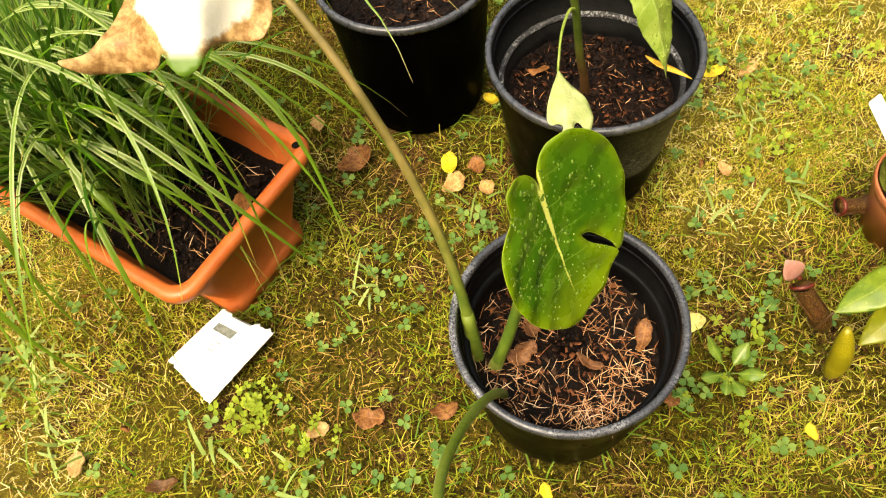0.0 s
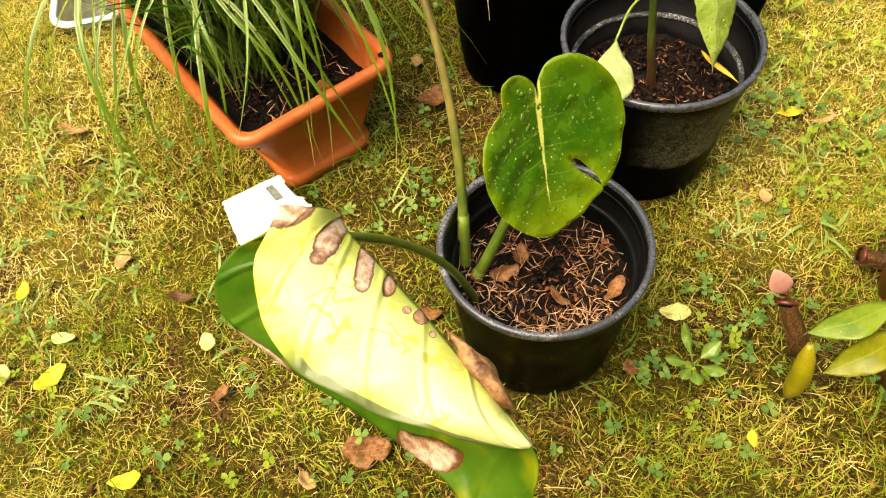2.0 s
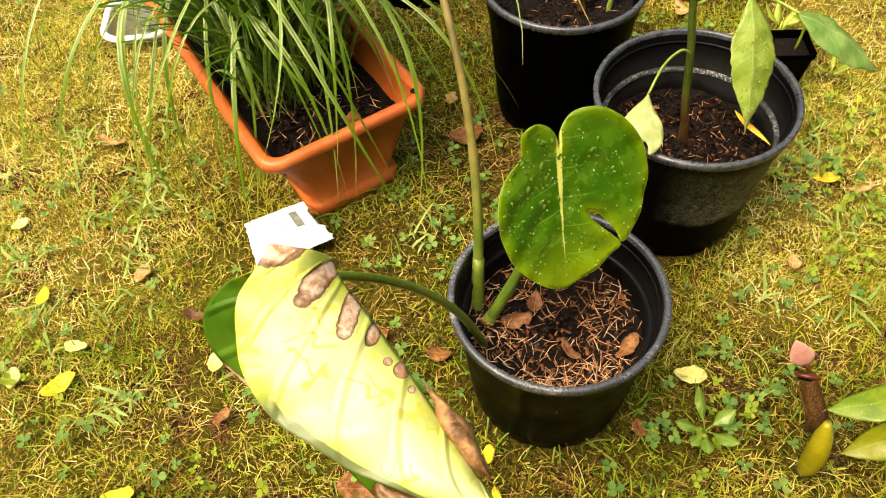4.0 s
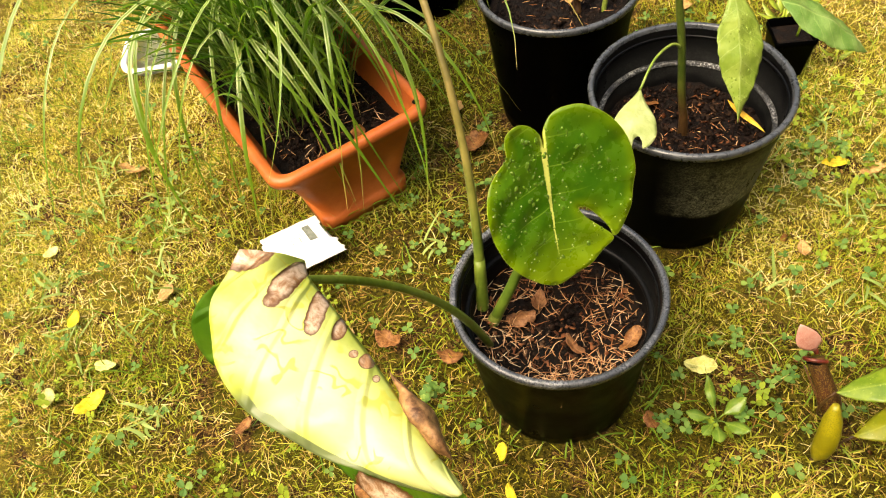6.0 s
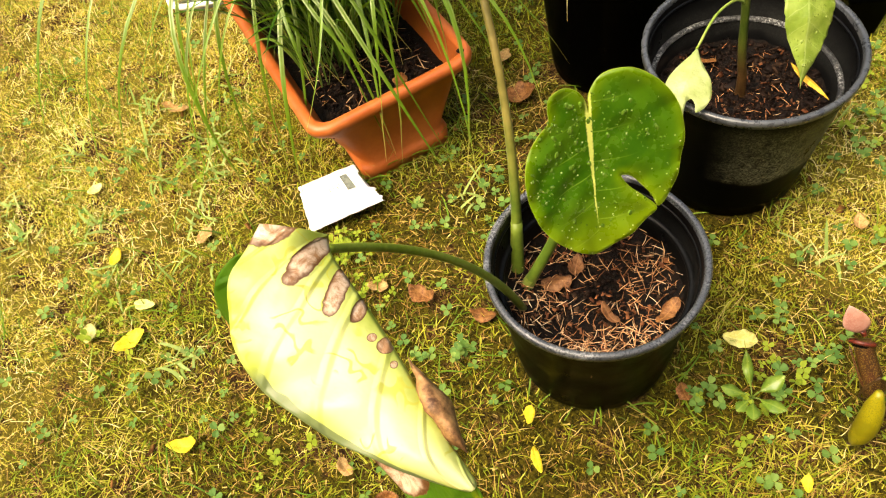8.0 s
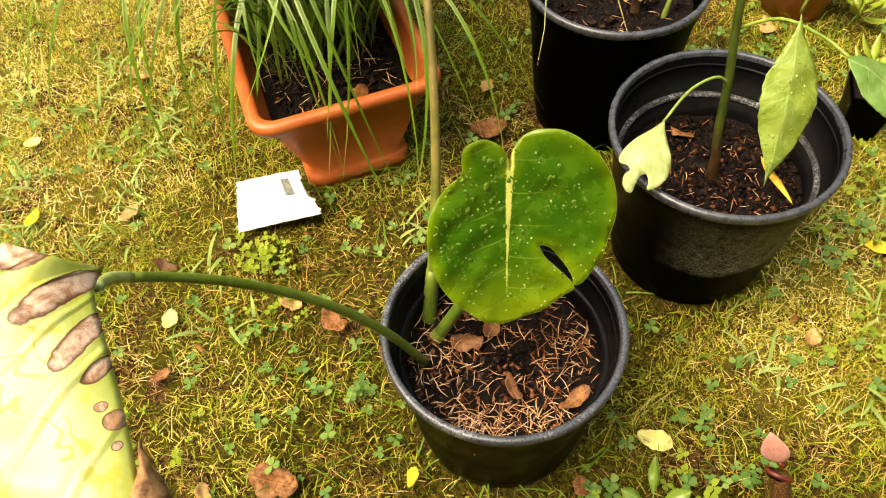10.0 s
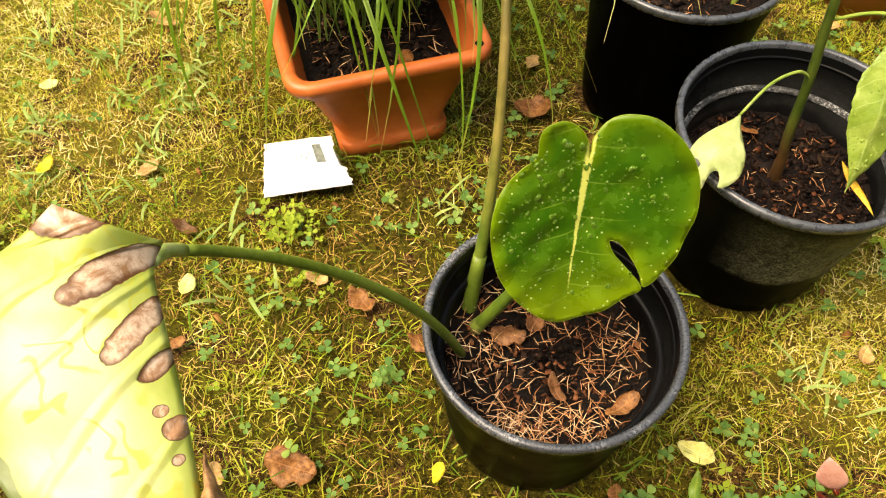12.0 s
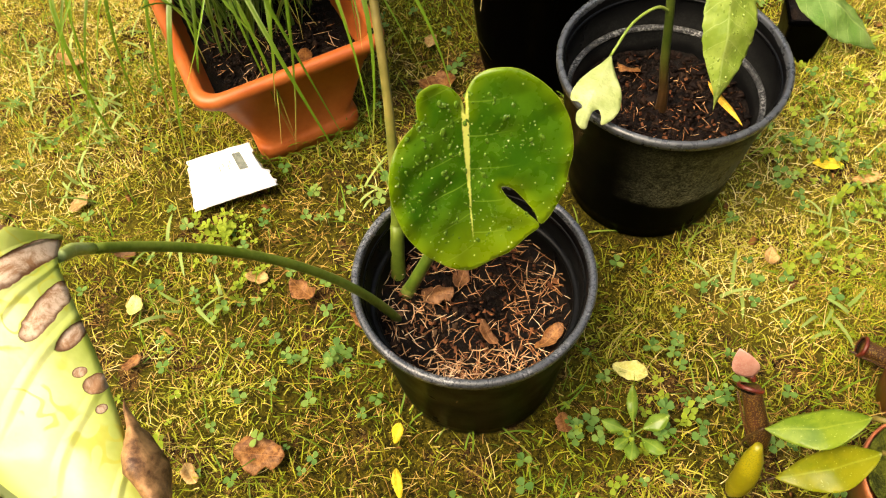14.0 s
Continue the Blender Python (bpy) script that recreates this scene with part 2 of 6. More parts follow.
def wilted(name, under):
    """The folded old leaf by its own u along the fold and v away from it: yellow underside or green face, with dead brown patches."""
    k = Nodes(name)
    uv = k.node("ShaderNodeUVMap").outputs[0]
    u, v, _ = k.axes(uv)
    co = k.coords()
    w = k.noise(28.0, 3.0, 0.6, co)
    wob = k.math("ADD", k.math("MULTIPLY", k.math("SUBTRACT", k.noise(48.0, 3.0, 0.6, co), 0.5), 0.8), k.math("MULTIPLY", k.math("SUBTRACT", k.noise(190.0, 3.0, 0.6, co), 0.5), 0.22))
    if under:
        c = k.mix(k.step(w, 0.3, 0.7), (0.40, 0.47, 0.07), (0.56, 0.60, 0.17))
        # washed-out middle: overexposed brightness painted in as a paler colour
        pale = k.math("MULTIPLY", k.math("MULTIPLY", k.step(v, 0.05, 0.35), k.step(v, 0.70, 0.95, 1.0, 0.0)), k.step(u, 0.12, 0.35))
        c = k.mix(k.math("MULTIPLY", pale, 0.85), c, (0.72, 0.72, 0.34))
        squiggle = k.math("ABSOLUTE", k.math("SUBTRACT", k.noise(85.0, 0.0, 0.4, co, 0.5), 0.5))
        mark = k.math("MULTIPLY", k.step(squiggle, 0.022, 0.060, 1.0, 0.0), k.step(k.noise(34.0, 1.0, 0.5, co), 0.48, 0.54))
        c = k.mix(k.math("MULTIPLY", mark, 0.8), c, (0.50, 0.49, 0.06))
        lines = k.step(k.math("PINGPONG", k.math("ADD", u, k.math("MULTIPLY", v, -0.33)), 0.09), 0.0, 0.022, 1.0, 0.0)
        c = k.mix(k.math("MULTIPLY", lines, 0.12), c, (0.46, 0.53, 0.10))
        frayed = k.math("ADD", v, k.math("MULTIPLY", k.math("SUBTRACT", k.noise(60.0, 2.0, 0.5, co), 0.5), 0.10))
        hem = k.math("MULTIPLY", k.step(frayed, 0.90, 0.91), k.step(u, 0.44, 0.50))
        c = k.mix(k.math("MULTIPLY", hem, 0.85), c, (0.11, 0.145, 0.065))
        bits = k.math("MULTIPLY", k.step(k.noise(32.0, 1.0, 0.4, co), 0.69, 0.70), k.step(v, 0.62, 0.70))
        c = k.mix(k.math("MULTIPLY", bits, 0.8), c, (0.10, 0.13, 0.06))
        spots = [(0.085, 0.21, 0.080, 0.28, 0.28), (0.275, 0.11, 0.044, 0.18, 0.36), (0.400, 0.06, 0.026, 0.11, 0.22), (0.545, 0.05, 0.020, 0.06, 0.0), (0.505, 0.10, 0.012, 0.035, 0.0), (0.600, 0.07, 0.011, 0.035, 0.0), (0.02, 0.86, 0.110, 0.42, -0.06)]
    else:
        c = k.mix(k.step(w, 0.3, 0.7), (0.040, 0.12, 0.005), (0.075, 0.17, 0.008))
        c = k.mix(k.math("MULTIPLY", k.step(k.noise(20.0, 2.0, 0.5, co), 0.50, 0.68), 0.75), c, (0.28, 0.31, 0.010))
        lines = k.step(k.math("PINGPONG", k.math("ADD", u, k.math("MULTIPLY", v, -0.2)), 0.07), 0.0, 0.02, 1.0, 0.0)
        spots = [(0.42, 1.0, 0.07, 0.05, 0.0), (0.72, 0.80, 0.05, 0.3, 0.0)]
    brown = near = None
    for su, sv, ru, rv, slant in spots:
        du = k.math("DIVIDE", k.math("SUBTRACT", k.math("SUBTRACT", u, su), k.math("MULTIPLY", v, slant)), ru)
        dv = k.math("DIVIDE", k.math("SUBTRACT", v, sv), rv)
        d = k.math("ADD", k.math("SQRT", k.math("ADD", k.math("MULTIPLY", du, du), k.math("MULTIPLY", dv, dv))), wob)
        q = k.step(d, 0.95, 1.02, 1.0, 0.0)
        brown = q if brown is None else k.math("MAXIMUM", brown, q)
        near = d if near is None else k.math("MINIMUM", near, d)
    bleached = k.mix(k.step(k.noise(75.0, 5.0, 0.75, co, 0.6), 0.38, 0.62), (0.36, 0.18, 0.08), (0.74, 0.56, 0.40))
    dead = k.mix(k.step(k.math("ADD", near, k.math("MULTIPLY", wob, 0.6)), 0.60, 0.98), bleached, (0.13, 0.050, 0.014))
    c = k.mix(brown, c, dead)
    k.bump(k.math("ADD", k.math("MULTIPLY", lines, 0.6), k.math("ADD", k.noise(55.0, 3.0, 0.5, co), k.math("MULTIPLY", brown, -0.5))), 0.5, 0.004)
    return k.finish(c, k.step(w, 0.3, 0.7, 0.28, 0.42) if under else k.step(w, 0.3, 0.7, 0.42, 0.60), 0.4 if under else 0.25, thin=0.25)


def withered():
    """Cream dead leaf, brown towards its sides and still green at its tip."""
    k = Nodes("withered_leaf")
    co = k.coords()
    x, y, _ = k.axes(co)
    n = k.noise(40.0, 4.0, 0.7, co)
    edge = k.math("ADD", k.math("ABSOLUTE", x), k.math("MULTIPLY", k.math("SUBTRACT", n, 0.5), 0.022))
    edge = k.math("SUBTRACT", edge, k.step(y, 0.045, 0.086, 0.036, 0.009))
    brown = k.mix(k.step(k.noise(90.0, 4.0, 0.7, co), 0.35, 0.65), (0.24, 0.115, 0.030), (0.56, 0.36, 0.14))
    c = k.mix(k.step(edge, -0.002, 0.003), (0.76, 0.74, 0.60), brown)
    c = k.mix(k.math("MULTIPLY", k.step(y, 0.080, 0.090), k.step(k.math("ABSOLUTE", x), 0.013, 0.018, 1.0, 0.0)), c, (0.085, 0.17, 0.012))
    k.bump(n, 0.4, 0.003)
    return k.finish(c, 0.5, 0.4, thin=0.2)


def pepper_green(name, a, b):
    k = Nodes(name)
    co = k.coords()
    x, y, _ = k.axes(co)
    ax = k.math("ABSOLUTE", x)
    n = k.noise(30.0, 3.0, 0.6, co)
    c = k.mix(k.step(n, 0.35, 0.65), a, b)
    wave = k.math("MULTIPLY", k.math("SUBTRACT", k.noise(55.0, 3.0, 0.6, co), 0.5), 0.010)
    ridge = k.math("PINGPONG", k.math("ADD", wave, k.math("ADD", y, k.math("MULTIPLY", ax, -0.7))), 0.0105)
    vein = k.math("MAXIMUM", k.step(ridge, 0.0, 0.0009, 1.0, 0.0), k.step(ax, 0.0006, 0.0014, 1.0, 0.0))
    c = k.mix(k.math("MULTIPLY", vein, 0.32), c, (0.50, 0.58, 0.22))
    pucker = k.step(ridge, 0.0, 0.0095)
    k.bump(k.math("ADD", k.math("MULTIPLY", pucker, 0.6), k.math("MULTIPLY", k.noise(150.0, 3.0, 0.6, co), 1.2)), 0.45, 0.003)
    return k.finish(c, 0.34, 0.42, thin=0.3)


def strap_leaf(name, a, b):
    """Smooth leathery leaf with a faint midrib and pale flecks."""
    k = Nodes(name)
    co = k.coords()
    x, y, _ = k.axes(co)
    n = k.noise(34.0, 4.0, 0.6, co)
    c = k.mix(k.step(n, 0.35, 0.65), a, b)
    c = k.mix(k.math("MULTIPLY", k.step(k.math("ABSOLUTE", x), 0.0004, 0.0014, 1.0, 0.0), 0.25), c, (0.40, 0.46, 0.08))
    c = k.mix(k.math("MULTIPLY", k.step(k.noise(420.0, 2.0, 0.5, co), 0.66, 0.72), 0.5), c, (0.46, 0.52, 0.16))
    k.bump(k.math("ADD", n, k.noise(160.0, 2.0, 0.5, co)), 0.15, 0.002)
    return k.finish(c, 0.3, 0.45, thin=0.2)


def sedge_striped(name, pale, stops):
    k = Nodes(name)
    u, v, _ = k.axes(k.node("ShaderNodeUVMap").outputs[0])
    r = k.island()
    side = k.math("ABSOLUTE", k.math("SUBTRACT", u, 0.5))
    green = k.ramp(r, stops)
    fibre = k.math("MULTIPLY", k.math("SUBTRACT", k.noise(900.0, 2.0, 0.5), 0.5), 0.10)
    edge_at = k.math("ADD", side, fibre)
    stripe = k.math("MULTIPLY", k.step(edge_at, 0.06, 0.34), k.step(edge_at, 0.42, 0.50, 1.0, 0.4))
    worn_out = k.step(k.noise(30.0, 3.0, 0.6), 0.35, 0.65, 0.55, 1.0)
    c = k.mix(k.math("MULTIPLY", k.math("MULTIPLY", stripe, worn_out), k.step(r, 0.1, 0.8, 0.25 * pale, pale)), green, (0.58, 0.64, 0.30))
    c = k.mix(k.step(v, 0.62, 0.80), c, green)
    c = k.mix(k.step(v, 0.9, 1.0), c, (0.40, 0.30, 0.08))
    return k.finish(c, 0.36, 0.45, thin=0.4)


def dead_leaf(name, a, b):
    k = Nodes(name)
    co = k.coords()
    x, y, _ = k.axes(co)
    ax = k.math("ABSOLUTE", x)
    n = k.noise(140.0, 4.0, 0.7, co)
    c = k.mix(k.step(n, 0.35, 0.65), a, b)
    c = k.mix(k.math("MULTIPLY", k.step(k.noise(55.0, 5.0, 0.7, co), 0.48, 0.66), 0.6), c, tuple(q * 0.45 for q in a))
    r = k.math("PINGPONG", k.math("ADD", y, k.math("MULTIPLY", ax, -0.8)), 0.004)
    vein = k.math("MAXIMUM", k.step(r, 0.0, 0.0005, 1.0, 0.0), k.step(ax, 0.0003, 0.0008, 1.0, 0.0))
    c = k.mix(k.math("MULTIPLY", vein, 0.3), c, tuple(min(1.0, q * 1.6) for q in b))
    k.bump(k.math("ADD", n, k.math("MULTIPLY", vein, -0.5)), 0.3, 0.001)
    return k.finish(c, 0.5, 0.2, thin=0.15)


def pitcher_skin(name, a, b, speck):
    k = Nodes(name)
    co = k.coords()
    c = k.mix(k.step(k.noise(40.0, 3.0, 0.6, co), 0.4, 0.65), a, b)
    c = k.mix(k.step(k.noise(620.0, 2.0, 0.6, co), 0.52, 0.60), c, speck)
    k.bump(k.noise(200.0, 3.0, 0.6, co), 0.2, 0.001)
    return k.finish(c, 0.38, 0.5, thin=0.1)


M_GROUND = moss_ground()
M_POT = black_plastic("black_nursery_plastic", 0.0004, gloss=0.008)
# dried mud; its olive tone and one-sided cover also paint in reflected lawn light
M_POT_MUD = black_plastic("muddy_nursery_plastic", 0.0009, 1.0, 0.078, 0.195, (0.31, 0.30, 0.19), 0.016, (0.15, -0.95))
M_POT_DUST = black_plastic("wet_nursery_plastic", 0.003, 0.8, 0.140, 0.180, (0.020, 0.020, 0.018), 0.11)
M_POT_WET = black_plastic("wet_black_plastic", 0.0022, 0.6, 0.140, 0.170, (0.012, 0.012, 0.011), 0.09)
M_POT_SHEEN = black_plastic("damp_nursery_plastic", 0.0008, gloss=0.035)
M_RIM = scuffed_rim("scuffed_rim_plastic", (0.30, 0.30, 0.30), 0.9)
M_RIM_CLEAN = scuffed_rim("clean_rim_plastic", (0.085, 0.089, 0.096), 0.8, 90.0)
M_LIME = limescale()
M_BOX = terracotta_plastic()
M_SOIL = soil_dark()
M_BARK = strands("bark_chips", [(0.0, (0.0020, 0.0012, 0.0008)), (0.6, (0.009, 0.0040, 0.0024)), (0.88, (0.030, 0.015, 0.008)), (1.0, (0.15, 0.080, 0.042))], 0.75, 0.0)
M_NEEDLE = strands("dry_needles", [(0.0, (0.09, 0.026, 0.009)), (0.4, (0.32, 0.125, 0.045)), (0.7, (0.66, 0.36, 0.16)), (1.0, (0.92, 0.72, 0.48))], 0.35, 0.0)
M_SCRAP = strands("leaf_scraps", [(0.0, (0.035, 0.010, 0.004)), (0.6, (0.10, 0.032, 0.012)), (1.0, (0.26, 0.10, 0.04))], 0.4, 0.0)
M_LEAF = leaf_green()
M_MARGIN = speckled("leaf_margin", (0.14, 0.21, 0.010), (0.22, 0.29, 0.020), 40.0, 200.0, 0.4, 0.1, 0.3)
M_UNDER = wilted("wilted_underside", True)
M_CURL = speckled("dead_leaf_edge", (0.055, 0.020, 0.006), (0.42, 0.22, 0.09), 70.0, 190.0, 0.5, 0.4, 0.3)
M_FACE = wilted("wilted_face", False)
M_PETIOLE = speckled("green_petiole", (0.105, 0.160, 0.014), (0.190, 0.245, 0.034), 18.0, 180.0, 0.45, 0.15, 0.2)
M_STALK = speckled("olive_petiole", (0.13, 0.105, 0.022), (0.24, 0.175, 0.050), 12.0, 150.0, 0.42, 0.2)
M_TALL = fading_stalk("fading_stalk", ((0.055, 0.100, 0.010), (0.125, 0.180, 0.022)), ((0.125, 0.100, 0.022), (0.24, 0.175, 0.050)), 0.17, 0.42)
M_SHEATH = speckled("pale_sheath", (0.095, 0.150, 0.018), (0.20, 0.25, 0.045), 40.0, 200.0, 0.45, 0.15)
M_KNEE = speckled("pale_knee", (0.26, 0.34, 0.07), (0.42, 0.48, 0.16), 60.0, 250.0, 0.4, 0.15)
M_SEDGE = sedge_striped("striped_sedge", 0.95, [(0.0, (0.075, 0.165, 0.008)), (0.6, (0.14, 0.25, 0.016)), (1.0, (0.25, 0.35, 0.030))])
M_SEDGE_TUFT = sedge_striped("dense_sedge", 0.40, [(0.0, (0.022, 0.085, 0.002)), (0.5, (0.055, 0.165, 0.004)), (1.0, (0.17, 0.32, 0.012))])
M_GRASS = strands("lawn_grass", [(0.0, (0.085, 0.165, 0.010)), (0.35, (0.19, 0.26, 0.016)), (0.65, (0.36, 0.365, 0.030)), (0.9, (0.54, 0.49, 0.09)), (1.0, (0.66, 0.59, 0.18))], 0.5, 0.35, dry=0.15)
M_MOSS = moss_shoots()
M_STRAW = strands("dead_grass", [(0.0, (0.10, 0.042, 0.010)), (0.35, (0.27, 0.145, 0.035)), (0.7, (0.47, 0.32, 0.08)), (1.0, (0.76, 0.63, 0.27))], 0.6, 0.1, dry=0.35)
M_CLOVER = strands("clover_leaves", [(0.0, (0.065, 0.145, 0.028)), (0.6, (0.125, 0.225, 0.045)), (1.0, (0.24, 0.33, 0.07))], 0.5, 0.25, 6.0, 0.3)
M_WEED = strands("lime_weed_leaves", [(0.0, (0.14, 0.22, 0.02)), (1.0, (0.33, 0.40, 0.04))], 0.5, 0.3)
M_PEPPER = pepper_green("pepper_leaf", (0.20, 0.30, 0.036), (0.32, 0.41, 0.080))
M_PEPPER_PALE = pepper_green("pale_pepper_leaf", (0.34, 0.41, 0.13), (0.52, 0.56, 0.25))
M_PEPPER_DEEP = pepper_green("deep_pepper_leaf", (0.13, 0.26, 0.045), (0.24, 0.37, 0.10))
M_STEM = fading_stalk("pepper_stem", ((0.034, 0.016, 0.005), (0.080, 0.040, 0.012)), ((0.030, 0.052, 0.006), (0.075, 0.100, 0.014)), 0.150, 0.235)
M_STEM_WOOD = speckled("woody_stem_base", (0.06, 0.026, 0.009), (0.12, 0.055, 0.018), 30.0, 170.0, 0.5, 0.3)
M_PAPER = speckled("damp_white_packet", (0.80, 0.79, 0.76), (0.66, 0.64, 0.60), 26.0, 120.0, 0.42, 0.25, 0.45)
M_PRINT = speckled("grey_print", (0.06, 0.075, 0.055), (0.16, 0.17, 0.14), 90.0, 260.0, 0.6, 0.1)
M_TAG = speckled("white_plastic_label", (0.83, 0.83, 0.84), (0.74, 0.74, 0.76), 50.0, 120.0, 0.35, 0.1)
M_YELLOW = dead_leaf("yellow_fallen_leaf", (0.62, 0.43, 0.02), (0.78, 0.60, 0.05))
M_AMBER = dead_leaf("amber_fallen_leaf", (0.60, 0.30, 0.02), (0.74, 0.46, 0.06))
M_BROWN = dead_leaf("brown_fallen_leaf", (0.13, 0.045, 0.012), (0.32, 0.145, 0.045))
M_TAN = dead_leaf("tan_fallen_leaf", (0.36, 0.19, 0.06), (0.56, 0.36, 0.14))
M_SOAKED = dead_leaf("soaked_brown_leaf", (0.13, 0.050, 0.016), (0.28, 0.13, 0.055))
M_CREAM = dead_leaf("cream_fallen_leaf", (0.60, 0.54, 0.13), (0.72, 0.66, 0.24))
M_DARK = dead_leaf("dark_fallen_leaf", (0.07, 0.030, 0.008), (0.15, 0.07, 0.02))
M_PITCHER = pitcher_skin("red_pitcher", (0.030, 0.009, 0.004), (0.065, 0.018, 0.007), (0.16, 0.10, 0.020))
M_LIP = pitcher_skin("red_pitcher_lip", (0.10, 0.014, 0.007), (0.17, 0.028, 0.012), (0.06, 0.010, 0.005))
M_PITCHER_Y = pitcher_skin("yellow_pitcher", (0.20, 0.17, 0.006), (0.30, 0.25, 0.010), (0.20, 0.18, 0.010))
M_LID = pitcher_skin("pink_pitcher_lid", (0.48, 0.20, 0.15), (0.58, 0.29, 0.23), (0.54, 0.30, 0.24))
M_NEP = strap_leaf("nepenthes_leaf", (0.10, 0.175, 0.010), (0.20, 0.275, 0.026))
M_NEP_Y = strap_leaf("yellow_nepenthes_leaf", (0.15, 0.175, 0.007), (0.24, 0.24, 0.012))
M_POTMOSS = speckled("pot_moss", (0.02, 0.025, 0.004), (0.12, 0.13, 0.015), 60.0, 300.0, 0.9, 0.8, 0.1, 0.004)
M_WEED_LIME = strap_leaf("lime_weed_leaf", (0.19, 0.27, 0.020), (0.36, 0.42, 0.05))
M_WEED_BROAD = strap_leaf("broad_weed_leaf", (0.11, 0.20, 0.020), (0.20, 0.29, 0.040))
M_CLAY = terracotta_plastic("small_clay_pot", (0.30, 0.085, 0.03), (0.42, 0.14, 0.055))


def clear(name, rough, tint):
    k = Nodes(name)
    k.put(k.bsdf.inputs["Transmission Weight"], 1.0)
    k.put(k.bsdf.inputs["IOR"], 1.33)
    return k.finish(tint, rough, 0.5)


M_DROP = clear("rain_water", 0.02, (0.095, 0.185, 0.018))
M_DEW = speckled("leaf_dew", (0.19, 0.27, 0.045), (0.25, 0.33, 0.07), 40.0, 200.0, 0.06, 0.0, 0.3)
M_DROP.node_tree.nodes["Principled BSDF"].inputs["Transmission Weight"].default_value = 0.3
M_FILM = clear("frosted_plastic", 0.35, (0.93, 0.95, 0.93))


# ---- helpers for shapes ----
WORLD_OF = {}


def mesh_of(name, verts, faces, uvs=None, smooth=True):
    me = bpy.data.meshes.new(name)
    if isinstance(verts, np.ndarray) and isinstance(faces, np.ndarray):
        sides = faces.shape[1]
        me.vertices.add(len(verts))
        me.vertices.foreach_set("co", np.asarray(verts, dtype=np.float32).ravel())
        me.loops.add(faces.size)
        me.loops.foreach_set("vertex_index", faces.astype(np.int32).ravel())
        me.polygons.add(len(faces))
        me.polygons.foreach_set("loop_start", np.arange(0, faces.size, sides, dtype=np.int32))
        me.update(calc_edges=True)
    else:
        me.from_pydata(verts.tolist() if isinstance(verts, np.ndarray) else verts, [], faces.tolist() if isinstance(faces, np.ndarray) else faces)
    if uvs is not None:
        layer = me.uv_layers.new(name="UVMap")
        loops = np.empty(len(me.loops), dtype=np.int32)
        me.loops.foreach_get("vertex_index", loops)
        layer.data.foreach_set("uv", np.asarray(uvs, dtype=np.float32)[loops].ravel())
    if smooth:
        me.polygons.foreach_set("use_smooth", np.ones(len(me.polygons), dtype=bool))
    me.update()
    return me


def thing(name, x, y, z, label, category, group="", kind=""):
    ob = new(name)
    ob.empty_display_size = 0.02
    ob.matrix_basis = WORLD_OF[ob] = pose(x, y, z)
    return tagged(ob, label, category, group, kind)


def part(name, me, material, parent, label="", m=None, thick=0.0):
    """One mesh as a part under a thing or a part; m is its pose in the world."""
    ob = new(name, me)
    ob.data.materials.append(material)
    m = m or Matrix()
    ob.parent = parent
    ob.matrix_parent_inverse = WORLD_OF[parent].inverted()
    ob.matrix_basis = WORLD_OF[ob] = m
    if thick:
        s = ob.modifiers.new("thickness", "SOLIDIFY")
        s.thickness, s.offset = thick, 0.0
    return tagged(ob, label) if label else ob


def single(name, me, material, label, category, group="", kind="", m=None, thick=0.0):
    ob = new(name, me)
    ob.data.materials.append(material)
    ob.matrix_basis = WORLD_OF[ob] = m or Matrix()
    if thick:
        s = ob.modifiers.new("thickness", "SOLIDIFY")
        s.thickness, s.offset = thick, 0.0
    return tagged(ob, label, category, group, kind)


def lathe(name, profile, n=72, wobble=0.0):
    verts, faces = [], []
    for r, z in profile:
        for i in range(n):
            a = 2 * math.pi * i / n
            q = r * (1 + wobble * math.sin(2 * a + 0.7))
            verts.append((q * math.cos(a), q * math.sin(a), z))
    for j in range(len(profile) - 1):
        for i in range(n):
            faces.append((j * n + i, j * n + (i + 1) % n, (j + 1) * n + (i + 1) % n, (j + 1) * n + i))
    return mesh_of(name, verts, faces)


def bezier(points, n):
    s = np.linspace(0, 1, n)[:, None]
    p = [np.array(q, dtype=float) for q in points]
    m = len(p) - 1
    return sum(math.comb(m, k) * s**k * (1 - s) ** (m - k) * p[k] for k in range(m + 1))


def spline(points, n):
    """A smooth curve through a few control points."""
    p = np.array(points, dtype=float)
    p = np.vstack([2 * p[0] - p[1], p, 2 * p[-1] - p[-2]])
    out = []
    for s in np.linspace(0, len(points) - 1 - 1e-9, n):
        i, u = int(s), s - int(s)
        a, b, c, d = p[i : i + 4]
        out.append(0.5 * (2 * b + (c - a) * u + (2 * a - 5 * b + 4 * c - d) * u**2 + (3 * b - a - 3 * c + d) * u**3))
    return np.array(out)


